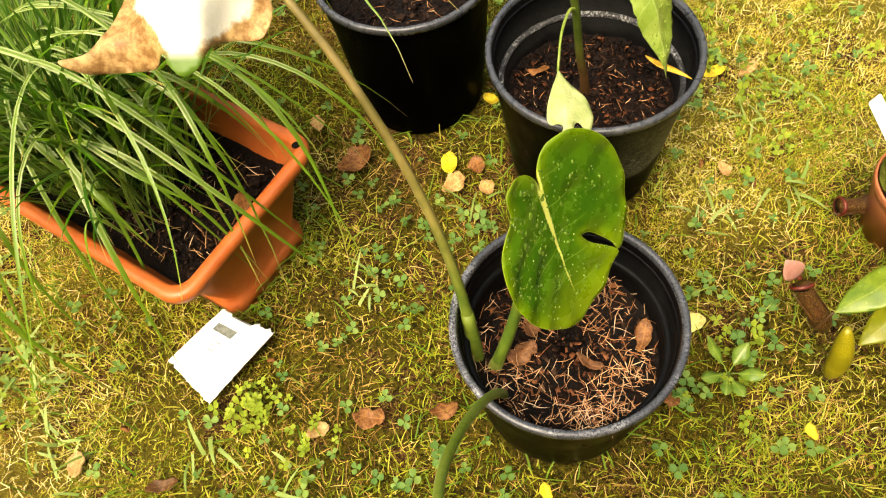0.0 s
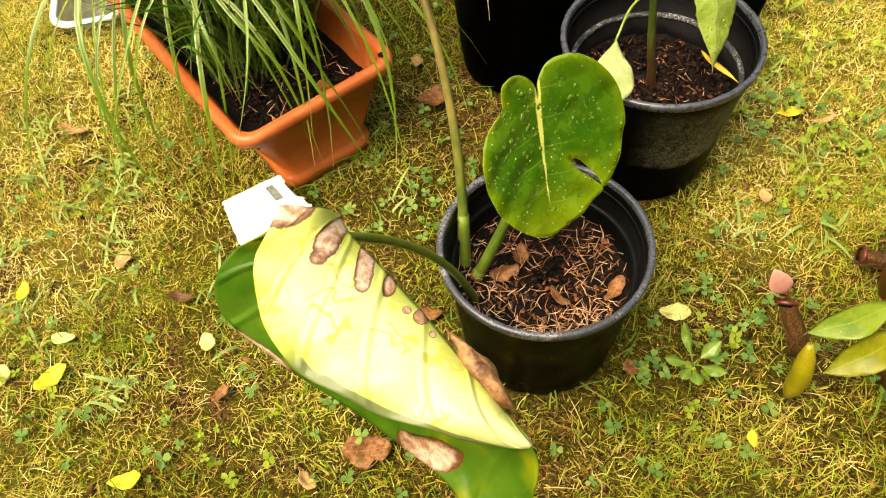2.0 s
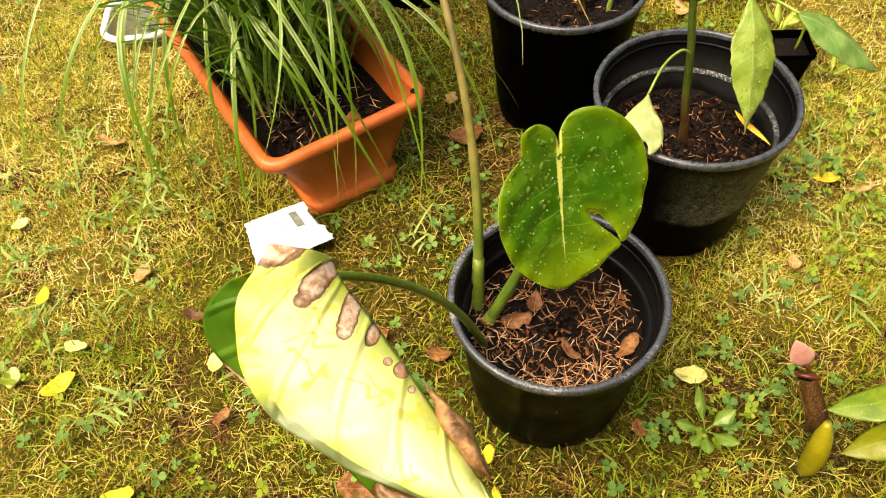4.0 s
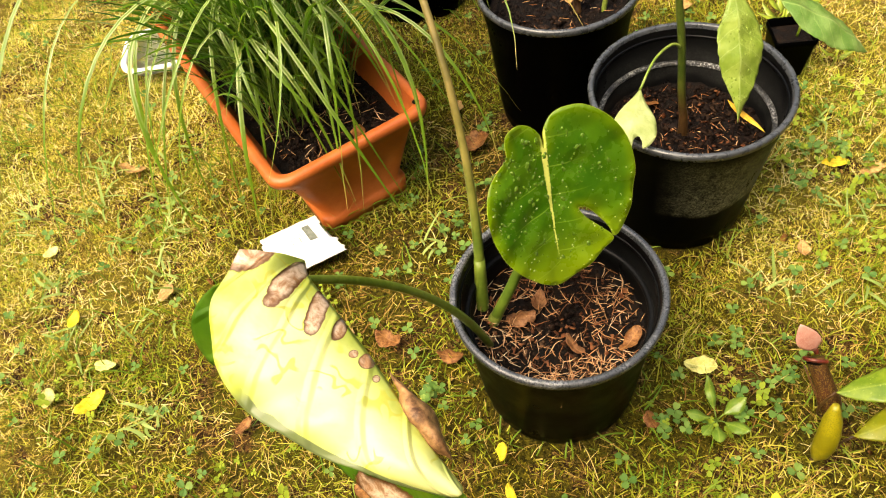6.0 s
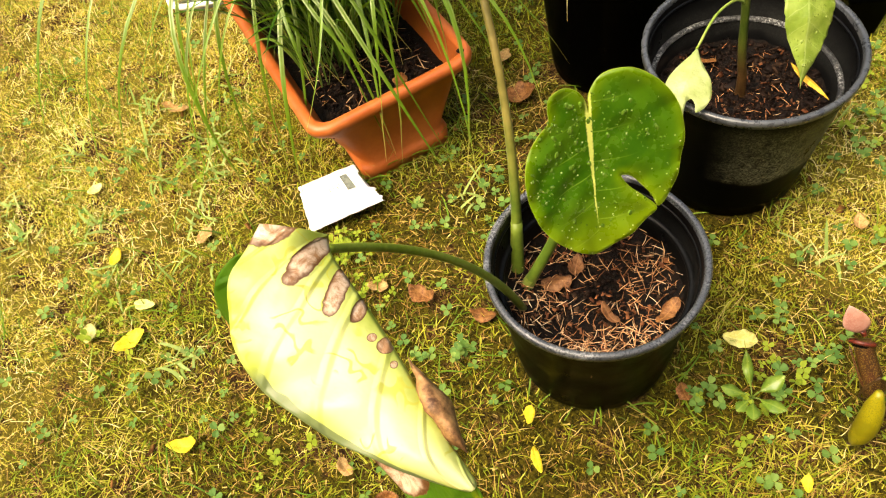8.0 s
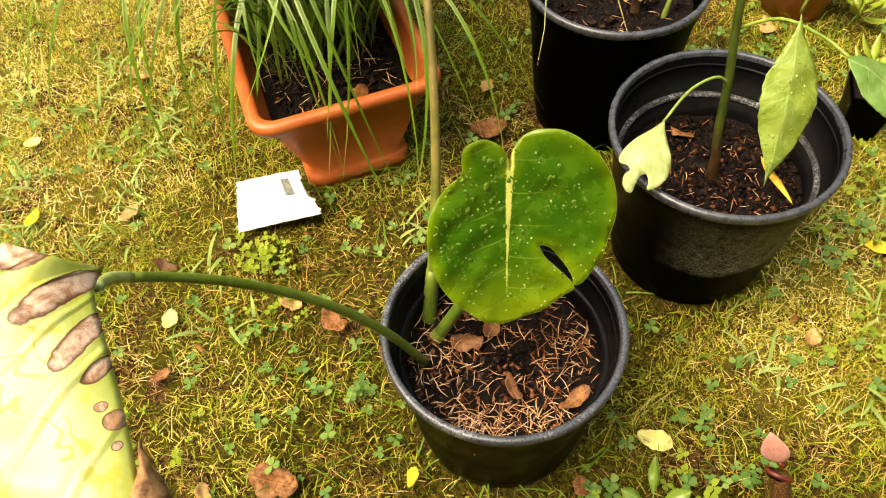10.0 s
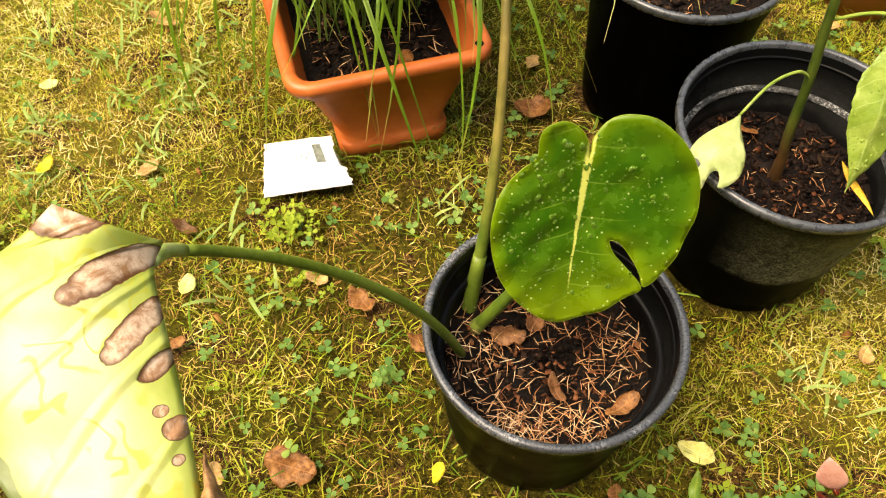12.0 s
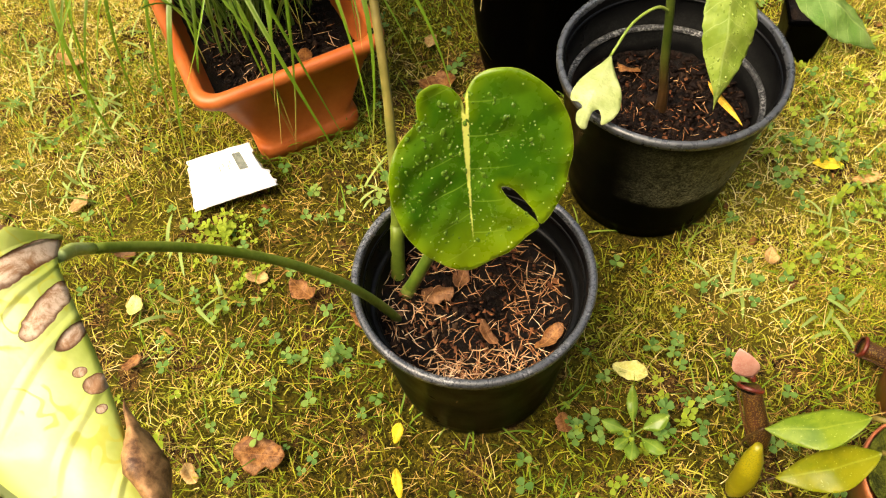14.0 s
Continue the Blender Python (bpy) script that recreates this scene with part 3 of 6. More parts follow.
def tube(name, path, radii, n=12, flat=1.0):
    path = np.asarray(path, dtype=float)
    tang = np.gradient(path, axis=0)
    tang /= np.linalg.norm(tang, axis=1, keepdims=True)
    side = np.cross(tang[0], (0.3, 0.9, 0.1))
    verts, faces = [], []
    for i, (p, t) in enumerate(zip(path, tang)):
        side = side - t * side.dot(t)
        side /= np.linalg.norm(side)
        up = np.cross(t, side)
        r = float(np.interp(i / (len(path) - 1), np.linspace(0, 1, len(radii)), radii))
        for j in range(n):
            a = 2 * math.pi * j / n
            verts.append(tuple(p + r * (math.cos(a) * side + flat * math.sin(a) * up)))
    for i in range(len(path) - 1):
        for j in range(n):
            faces.append((i * n + j, i * n + (j + 1) % n, (i + 1) * n + (j + 1) % n, (i + 1) * n + j))
    faces.append(tuple(range(n))[::-1])
    faces.append(tuple((len(path) - 1) * n + j for j in range(n)))
    return mesh_of(name, verts, faces)


def blade(name, outline, spacing, shape, edge=0.0):
    """A leaf blade: the flat outline filled with small triangles and bent by shape(x, y) -> z."""
    from mathutils import geometry
    o = [Vector((p[0], p[1])) for p in outline]
    lo, hi = np.min(outline, axis=0), np.max(outline, axis=0)

    def inside(x, y):
        hit = False
        for (x0, y0), (x1, y1) in zip(outline, [*outline[1:], outline[0]]):
            if (y0 > y) != (y1 > y) and x < (x1 - x0) * (y - y0) / (y1 - y0) + x0:
                hit = not hit
        return hit

    inner = []
    row = 0
    for y in np.arange(lo[1], hi[1], spacing * 0.87):
        row += 1
        for x in np.arange(lo[0] + (row % 2) * spacing / 2, hi[0], spacing):
            if inside(x, y) and min((Vector((x, y)) - q).length for q in o) > spacing * 0.45:
                inner.append(Vector((x, y)))
    co, _, tri, _, _, _ = geometry.delaunay_2d_cdt(o + inner, [], [list(range(len(o)))], 1, 1e-6)
    uvs = None
    if edge:
        rim = np.array(outline)
        uvs = [(min(1.0, float(np.min(np.hypot(rim[:, 0] - p.x, rim[:, 1] - p.y))) / edge), 0.0) for p in co]
    return mesh_of(name, [(p.x, p.y, shape(p.x, p.y)) for p in co], [tuple(f) for f in tri], uvs)


def lanceolate(length, width, n=18, belly=0.42, teeth=0.0):
    """The outline of a pointed leaf, its base at the origin and its tip along y."""
    right = []
    for i in range(n + 1):
        s = i / n
        w = math.sin(math.pi * s ** (math.log(0.5) / math.log(belly))) ** 0.85 * (1 - 0.25 * s)
        w = w * width / 2 * (1 + teeth * math.sin(i * 2.4))
        right.append((w, s * length))
    return right[1:-1] and [(0.0, 0.0), *right[1:-1], (0.0, length), *[(-x, y) for x, y in right[1:-1][::-1]]]


def plane_pose(origin, along, across):
    """The pose whose y runs along a leaf and whose x runs across it."""
    y = Vector(along).normalized()
    x = Vector(across)
    x = (x - y * x.dot(y)).normalized()
    z = x.cross(y)
    m = Matrix((x, y, z)).transposed().to_4x4()
    m.translation = Vector(origin)
    return m


def strip_field(name, base, azimuth, length, width, rise, droop, segs=3, curl=None):
    """Many thin blades in one mesh: each leaves its base at the angle rise and bends over by droop."""
    n = len(base)
    pts = np.zeros((n, segs + 1, 3))
    pts[:, 0] = base
    az = azimuth.copy()
    for k in range(segs):
        e = rise - droop * ((k + 0.5) / segs)
        step = (length / segs)[:, None] * np.stack([np.cos(e) * np.cos(az), np.cos(e) * np.sin(az), np.sin(e)], 1)
        pts[:, k + 1] = pts[:, k] + step
        if curl is not None:
            az = az + curl / segs
    pts[:, 1:, 2] = np.maximum(pts[:, 1:, 2], -0.012)
    side = np.stack([-np.sin(azimuth), np.cos(azimuth), np.zeros(n)], 1)
    verts = np.zeros((n, 2 * segs + 1, 3))
    for k in range(segs):
        w = (width * (1.0 - 0.55 * (k / segs) ** 1.5))[:, None] * 0.5
        verts[:, 2 * k] = pts[:, k] - side * w
        verts[:, 2 * k + 1] = pts[:, k] + side * w
    verts[:, 2 * segs] = pts[:, segs]
    one = [(2 * k, 2 * k + 1, 2 * k + 3, 2 * k + 2) for k in range(segs - 1)]
    start = (np.arange(n) * (2 * segs + 1))[:, None]
    tris = [(2 * segs - 2, 2 * segs - 1, 2 * segs)]
    for a, b, c, d in one:
        tris += [(a, b, c), (a, c, d)]
    return mesh_of(name, verts.reshape(-1, 3), (start[:, None, :] + np.array(tris)[None]).reshape(-1, 3))


# ---- the ground: one mossy sheet that runs to the horizon ----
POT_BEDS = ((0.0673, 0.3322), (0.134, 0.7075), (-0.12, 0.875))


def lawn_height(x, y):
    p = Vector((x, y, 0.0))
    swell = 0.009 * noise.noise(p * 7.0) + 0.005 * noise.noise(p * 23.0) + 0.003 * noise.noise(p * 52.0)
    flat = min(1.0, max(0.0, (min(math.hypot(x - bx, y - by) for bx, by in POT_BEDS) - 0.11) / 0.06))
    return swell * flat - 0.013


def spread_axis(low, high, step, far):
    inner = np.arange(low, high, step)
    outer = np.geomspace(step * 2, far, 26)
    return np.concatenate([(low - outer)[::-1], inner, high + outer])


def build_ground():
    xs, ys = spread_axis(-1.6, 1.2, 0.014, 60.0), spread_axis(-0.6, 2.2, 0.014, 60.0)
    verts = [(x, y, lawn_height(x, y)) for y in ys for x in xs]
    w = len(xs)
    i, j = np.meshgrid(np.arange(w - 1), np.arange(len(ys) - 1))
    a = (j * w + i).ravel()
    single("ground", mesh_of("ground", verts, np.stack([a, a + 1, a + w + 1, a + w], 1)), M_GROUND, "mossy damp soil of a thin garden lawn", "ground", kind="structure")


build_ground()

def build_light_blocker():
    """An unseen plain dark hedge, added to block side light; it comes close on the path's side to dim the near lawn,
    and is lower there.
    """
    n, rows, verts = 240, 14, []

    def near(a):
        d = abs(math.degrees(math.atan2(math.sin(a + 0.96), math.cos(a + 0.96))))
        return min(1.0, max(0.0, (66.0 - d) / 28.0))

    def ring(a, out, z):
        k = near(a) ** 2 * (3 - 2 * near(a))
        r, h = 7.0 - 5.45 * k + out, 4.2 - 1.15 * k
        r += (0.35 - 0.25 * k) * noise.noise(Vector((7 * math.cos(a), 7 * math.sin(a), z * 4)) * 1.3)
        verts.append((r * math.cos(a), r * math.sin(a), h * z))

    for j in range(rows):
        for i in range(n):
            ring(2 * math.pi * i / n, 0.12 if j == rows - 1 else 0.0, j / (rows - 1))
    for i in range(n):
        ring(2 * math.pi * i / n, 1.1, 0.98)
    for i in range(n):
        ring(2 * math.pi * i / n, 1.1, 0.0)
    faces = [(j * n + i, j * n + (i + 1) % n, (j + 1) * n + (i + 1) % n, (j + 1) * n + i) for j in range(rows + 1) for i in range(n)]
    single("hedge", mesh_of("hedge", verts, faces), speckled("blocker_foliage", (0.012, 0.022, 0.005), (0.05, 0.075, 0.018), 2.0, 14.0, 0.8, 0.8, 0.3, 0.05), "unseen dark green hedge ring added to block light", "hedge", kind="structure")


build_light_blocker()

POT_SPOTS = [(0.0673, 0.3322, 0.113), (0.134, 0.7075, 0.116), (-0.12, 0.875, 0.111), (-0.535, 1.135, 0.108), (0.565, 0.55, 0.05), (0.565, 0.41, 0.05)]
BOX_CORNER = (-0.3955, 0.386)
BOX_WIDE, BOX_LONG, BOX_HIGH = 0.290, 0.62, 0.168
BOX_X, BOX_Y = np.array((0.530, 0.848)), np.array((-0.848, 0.530))
BOX_MID = np.array(BOX_CORNER) + BOX_X * BOX_WIDE / 2 + BOX_Y * BOX_LONG / 2


def clear_of_things(p):
    keep = np.ones(len(p), dtype=bool)
    for x, y, r in POT_SPOTS:
        keep &= np.hypot(p[:, 0] - x, p[:, 1] - y) > r
    d = p - BOX_MID
    keep &= (np.abs(d @ BOX_X) > 0.09) | (np.abs(d @ BOX_Y) > BOX_LONG / 2 - 0.045)
    return keep


def scatter(n, near=0.72):
    """Places on the lawn, denser where the path runs close by."""
    m = int(n * near)
    a = np.stack([RNG.uniform(-1.55, 0.72, m), RNG.uniform(-0.28, 1.40, m)], 1)
    b = np.stack([RNG.normal(-0.28, 0.95, n - m), RNG.normal(0.75, 0.85, n - m)], 1)
    a = a + RNG.normal(0, 0.07, a.shape)
    p = np.concatenate([a, b])
    return p[clear_of_things(p)]


def patchy(p, scale, seed, low=0.0):
    f = np.array([noise.noise(Vector((x * scale + seed, y * scale, seed))) for x, y in p])
    return RNG.uniform(0, 1, len(p)) < np.clip(0.5 + 1.1 * f, low, 1.0)


def on_ground(p, lift=0.0):
    return np.column_stack([p, [lawn_height(x, y) + lift for x, y in p]])


def worn(p):
    """How bare the lawn is: trodden soil between the pots and the window box."""
    out = np.zeros(len(p))
    for x, y, r in ((-0.16, 0.66, 0.12), (-0.18, 0.37, 0.09), (-0.28, 0.48, 0.08), (0.02, 0.60, 0.07), (-0.12, 0.15, 0.05), (-0.32, 0.08, 0.04), (-0.185, 0.29, 0.05)):
        out = np.maximum(out, np.exp(-((p[:, 0] - x) ** 2 + (p[:, 1] - y) ** 2) / r ** 2))
    return out


def build_lawn():
    p = scatter(740000, 0.86)
    p = p[patchy(p, 16.0, 6.0, 0.62) & (RNG.uniform(0, 1, len(p)) < 1.0 - 0.85 * worn(p))]
    n = len(p)
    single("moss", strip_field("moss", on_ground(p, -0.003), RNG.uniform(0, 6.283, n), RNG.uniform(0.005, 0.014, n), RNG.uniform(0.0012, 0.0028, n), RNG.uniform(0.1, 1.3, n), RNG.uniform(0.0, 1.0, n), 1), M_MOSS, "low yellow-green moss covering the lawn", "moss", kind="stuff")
    p = scatter(150000, 0.84)
    p = p[patchy(p, 5.0, 3.0, 0.16) & (RNG.uniform(0, 1, len(p)) < 1.0 - 0.7 * worn(p))]
    n = len(p)
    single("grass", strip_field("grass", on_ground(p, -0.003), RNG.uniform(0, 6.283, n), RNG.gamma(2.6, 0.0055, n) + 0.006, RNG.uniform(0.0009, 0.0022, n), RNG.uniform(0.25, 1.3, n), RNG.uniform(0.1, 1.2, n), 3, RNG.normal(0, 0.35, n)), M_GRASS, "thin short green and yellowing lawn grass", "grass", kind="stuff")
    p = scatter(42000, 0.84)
    # denser pale straw left and right, also standing in for brighter light there
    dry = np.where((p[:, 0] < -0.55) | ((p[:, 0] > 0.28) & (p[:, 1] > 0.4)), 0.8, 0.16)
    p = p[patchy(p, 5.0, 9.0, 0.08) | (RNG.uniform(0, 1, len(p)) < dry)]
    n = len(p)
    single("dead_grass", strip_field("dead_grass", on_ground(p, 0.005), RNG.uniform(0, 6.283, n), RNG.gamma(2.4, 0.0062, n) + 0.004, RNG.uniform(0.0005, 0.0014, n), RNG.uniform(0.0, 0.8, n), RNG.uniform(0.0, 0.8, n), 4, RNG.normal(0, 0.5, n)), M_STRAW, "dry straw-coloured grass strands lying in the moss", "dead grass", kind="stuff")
    p = scatter(4200)
    p = p[patchy(p, 6.0, 31.0, 0.2)]
    n = len(p)
    single("straw_bits", strip_field("straw_bits", on_ground(p, 0.006), RNG.uniform(0, 6.283, n), RNG.uniform(0.004, 0.012, n), RNG.uniform(0.0010, 0.0024, n), RNG.uniform(-0.1, 0.5, n), RNG.uniform(0.0, 0.8, n), 2), strands("straw_bits", [(0.0, (0.40, 0.24, 0.06)), (0.5, (0.50, 0.39, 0.10)), (1.0, (0.64, 0.56, 0.20))], 0.5, 0.1), "short pale straw bits lying in the moss", "straw", kind="stuff")


build_lawn()


def build_tufts():
    """Tufts of broad blue-green grass blades that lie in the moss."""
    base, az, ln = [], [], []
    for x, y, n in ((-0.47, 0.06, 10), (-0.62, 0.27, 10), (-0.66, 0.36, 12), (-0.75, 0.30, 10), (-0.58, 0.18, 6), (-0.32, 0.20, 6), (0.30, 0.60, 7), (-0.20, 0.50, 6), (-0.05, 0.62, 7), (-0.9, 0.1, 10), (-0.42, 0.27, 5), (0.40, 0.75, 8), (-0.8, 0.55, 10), (-0.72, 0.42, 12), (-0.84, 0.36, 12), (-0.95, 0.30, 10), (-0.9, 0.45, 12), (-1.0, 0.15, 8), (-0.68, 0.10, 6), (-0.78, 0.18, 8), (0.44, 0.62, 7), (0.48, 0.80, 8), (0.33, 0.95, 8)):
        for _ in range(n):
            base.append((x + RNG.normal(0, 0.018), y + RNG.normal(0, 0.018), -0.008))
            az.append(RNG.uniform(0, 6.283)), ln.append(RNG.uniform(0.028, 0.066))
    n = len(base)
    me = strip_field("grass_tufts", np.array(base), np.array(az), np.array(ln), RNG.uniform(0.0035, 0.0068, n), RNG.uniform(0.3, 1.1, n), RNG.uniform(0.4, 1.4, n), 6, RNG.normal(0, 0.4, n))
    single("grass_tufts", me, strands("broad_grass", [(0.0, (0.14, 0.22, 0.03)), (1.0, (0.34, 0.43, 0.13))], 0.4, 0.25), "broad pale green grass tufts in the lawn", "grass", kind="stuff")


build_tufts()


def build_long_grass():
    """Longer thin grass left standing on the open side of the lawn and at the foot of the pots."""
    a = np.column_stack([RNG.uniform(-1.5, -0.52, 2600), RNG.uniform(-0.2, 0.95, 2600)])
    a = a[patchy(a, 5.0, 14.0, 0.05) & patchy(a, 11.0, 44.0, 0.1)]
    ring = []
    for x, y, r in POT_SPOTS[:3]:
        t = RNG.uniform(0, 6.283, 34)
        ring.append(np.column_stack([x + (r + 0.012) * np.cos(t), y + (r + 0.012) * np.sin(t)]))
    t = RNG.uniform(-0.5, 0.5, (160, 2))
    box = BOX_MID + np.outer(t[:, 0] * (BOX_WIDE - 0.05), BOX_X) + np.outer(np.sign(t[:, 1]) * (BOX_LONG / 2 - 0.035), BOX_Y)
    p = np.concatenate([a, *ring, box, scatter(900)])
    p = p[clear_of_things(p)]
    n = len(p)
    me = strip_field("long_grass", on_ground(p, -0.002), RNG.uniform(0, 6.283, n), RNG.uniform(0.025, 0.070, n), RNG.uniform(0.0014, 0.0032, n), RNG.uniform(0.5, 1.4, n), RNG.uniform(0.3, 1.5, n), 6, RNG.normal(0, 0.4, n))
    single("long_grass", me, strands("long_grass", [(0.0, (0.07, 0.16, 0.012)), (0.6, (0.15, 0.25, 0.022)), (1.0, (0.30, 0.37, 0.07))], 0.4, 0.3), "longer thin green grass blades standing in the lawn", "grass", kind="stuff")


build_long_grass()


def leaflet_field(name, centres, size, tilt):
    """Round clover leaflets, three to a stalk, in one mesh."""
    verts, faces = [], []
    for (x, y, z), s in zip(centres, size):
        turn, up = RNG.uniform(0, 6.283), RNG.normal(0, tilt, 2)
        b = len(verts)
        for sx in (-0.0005, 0.0005):
            verts += [(x + sx, y, -0.012), (x + sx, y + 0.0006, z)]
        faces.append((b, b + 2, b + 3, b + 1))
        for k in range(3):
            a = turn + k * 2.094 + RNG.normal(0, 0.1)
            b = len(verts)
            fold = RNG.uniform(0.05, 0.3)
            for u, v in ((0.0, 0.04), (0.26, 0.22), (0.44, 0.52), (0.40, 0.82), (0.20, 0.99), (0.0, 0.93), (-0.20, 0.99), (-0.40, 0.82), (-0.44, 0.52), (-0.26, 0.22)):
                px, py = s * (v * math.cos(a) - u * math.sin(a)), s * (v * math.sin(a) + u * math.cos(a))
                verts.append((x + px, y + py, z + px * up[0] + py * up[1] + abs(u) * s * fold + 0.12 * s * v))
            faces += [(b, b + 1, b + 2, b + 3, b + 4, b + 5), (b, b + 5, b + 6, b + 7, b + 8, b + 9)]
    return mesh_of(name, verts, faces, smooth=False)


def build_clover():
    spots = [(0.06, 1.10, 0.06, 60), (0.16, 1.02, 0.06, 50), (0.33, 0.86, 0.07, 50), (0.30, 0.345, 0.055, 34), (0.29, 0.39, 0.04, 16), (-0.17, 0.22, 0.07, 30), (-0.08, 0.19, 0.06, 34), (-0.19, 0.59, 0.07, 42), (-0.14, 0.775, 0.05, 16), (-0.29, 0.42, 0.05, 20), (0.165, 0.575, 0.04, 10), (-0.53, 0.0, 0.08, 16), (-0.46, 0.06, 0.08, 14), (-0.62, 0.42, 0.12, 24), (0.30, 0.52, 0.08, 26), (0.38, 0.46, 0.05, 16)]
    spots += [(0.36, 0.36, 0.07, 18), (0.23, 0.28, 0.05, 12), (-0.05, 0.55, 0.06, 20), (-0.12, 0.46, 0.06, 16), (0.30, 0.72, 0.1, 22), (-0.02, 0.06, 0.08, 14), (0.18, 0.13, 0.09, 16), (0.02, 1.05, 0.12, 40), (-0.36, 0.92, 0.12, 36), (-0.75, 0.25, 0.15, 26), (-0.3, 0.02, 0.15, 22), (0.45, 0.95, 0.2, 50), (-0.28, 0.30, 0.05, 10)]
    pts = []
    for x, y, r, n in spots:
        pts += [(x + RNG.normal(0, r * 0.85), y + RNG.normal(0, r * 0.85)) for _ in range(int(n * 0.46))]
    pts += [tuple(q) for q in scatter(330)]
    p = np.array(pts)
    p = p[clear_of_things(p)]
    p = p[(np.hypot(p[:, 0] - 0.247, p[:, 1] - 0.407) > 0.032) & (np.hypot(p[:, 0] + 0.395, p[:, 1] - 0.385) > 0.062)]
    z = np.array([lawn_height(x, y) for x, y in p]) + RNG.uniform(0.012, 0.026, len(p))
    single("clover", leaflet_field("clover", np.column_stack([p, z]), RNG.uniform(0.006, 0.0120, len(p)), 0.25), M_CLOVER, "small three-lobed clover leaves growing in the lawn", "clover", kind="stuff")
    q = np.column_stack([RNG.normal(-0.352, 0.024, 46), RNG.normal(0.312, 0.022, 46)])
    q = np.concatenate([q, np.column_stack([RNG.normal(-0.27, 0.02, 12), RNG.normal(0.25, 0.02, 12)])])
    q = np.concatenate([q] + [np.column_stack([RNG.normal(x, 0.022 + 0.0014 * n, n), RNG.normal(y, 0.022 + 0.0014 * n, n)]) for x, y, n in ((-0.635, 0.025, 8), (-0.66, 0.06, 6), (-0.28, -0.02, 10), (0.285, 0.355, 10), (0.26, 0.315, 8), (-0.245, 0.03, 6), (0.44, 0.90, 30), (0.36, 1.0, 30), (0.52, 0.80, 26), (0.40, 0.72, 20), (0.30, 0.86, 22), (0.55, 1.0, 30), (0.62, 0.9, 26), (0.45, 1.08, 26), (-0.70, 0.33, 8))])
    q = q[clear_of_things(q)]
    single("lime_weed", leaflet_field("lime_weed", np.column_stack([q, RNG.uniform(0.0, 0.014, len(q))]), RNG.uniform(0.005, 0.0095, len(q)), 0.4), M_WEED, "low lime-green weed leaves in the lawn", "weed", kind="stuff")


build_clover()


def build_litter():
    """Small scraps of dead leaf caught in the moss."""
    p = scatter(700)
    p = p[patchy(p, 3.0, 21.0, 0.1)]
    p = on_ground(p, 0.007)
    sizes = RNG.gamma(2.4, 0.0022, len(p)) + 0.003
    chips("leaf_litter", p, sizes, strands("leaf_litter", [(0.0, (0.07, 0.026, 0.008)), (0.6, (0.20, 0.085, 0.022)), (0.9, (0.38, 0.22, 0.06)), (1.0, (0.60, 0.48, 0.10))], 0.55, 0.1), "small brown leaf scraps lying in the moss", 0.10)


# ---- plant pots ----
def nursery_pot(x, y, radius, base, height, label, wall, turn=0.0, inner_mat=None, rim_mat=None, ledge_mat=None, ledge=0.034):
    pot = thing("plant_pot", x, y, 0.0, label, "plant pot", "black nursery pots")
    m = pose(x, y, 0.0, 0, 0, turn)
    r, b, h = radius, base, height
    taper = lambda z: b + (r - 0.007 - b) * z / h
    outer = [(0.0, -0.012), (b - 0.014, -0.012), (b - 0.002, -0.008), (taper(h * 0.08), h * 0.08), (taper(h * 0.45), h * 0.45), (taper(h - 0.045), h - 0.045), (taper(h - 0.040) + 0.0025, h - 0.040), (taper(h - 0.014) + 0.003, h - 0.014), (r - 0.004, h - 0.011)]
    inner = [(r - 0.0085, h - 0.006), (taper(h - ledge) - 0.003, h - ledge), (taper(h - ledge - 0.002) - 0.0075, h - ledge - 0.003), (taper(h * 0.45) - 0.0075, h * 0.45), (taper(h * 0.2) - 0.006, h * 0.2), (0.0, h * 0.19)]
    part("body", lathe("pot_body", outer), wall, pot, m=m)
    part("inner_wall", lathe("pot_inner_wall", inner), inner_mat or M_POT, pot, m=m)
    rim = [(r - 0.004, h - 0.012), (r, h - 0.010), (r + 0.0005, h - 0.003), (r - 0.001, h), (r - 0.0060, h + 0.0005), (r - 0.0078, h - 0.0015), (r - 0.0085, h - 0.008)]
    part("rim", lathe("pot_rim", rim, 96, 0.006), rim_mat or M_RIM_CLEAN, pot, "scuffed grey rim" if rim_mat else "dark grey rolled rim", m)
    z = h - ledge
    ridge = [(taper(z) - 0.0022, z + 0.0005), (taper(z) - 0.0045, z + 0.0015), (taper(z) - 0.0090, z), (taper(z) - 0.0097, z - 0.004)]
    part("stacking_ledge", lathe("pot_ledge", ridge, 72), ledge_mat or inner_mat or M_POT, pot, "ledge crusted with pale limescale" if ledge_mat else "", m=m)
    if inner_mat:
        z = h - 0.018
        rib = [(taper(z) - 0.0010, z + 0.0015), (taper(z) - 0.0032, z + 0.0008), (taper(z) - 0.0032, z - 0.0012), (taper(z) - 0.0010, z - 0.002)]
        part("inner_rib", lathe("pot_inner_rib", rib, 72), inner_mat, pot, m=m)
    return pot


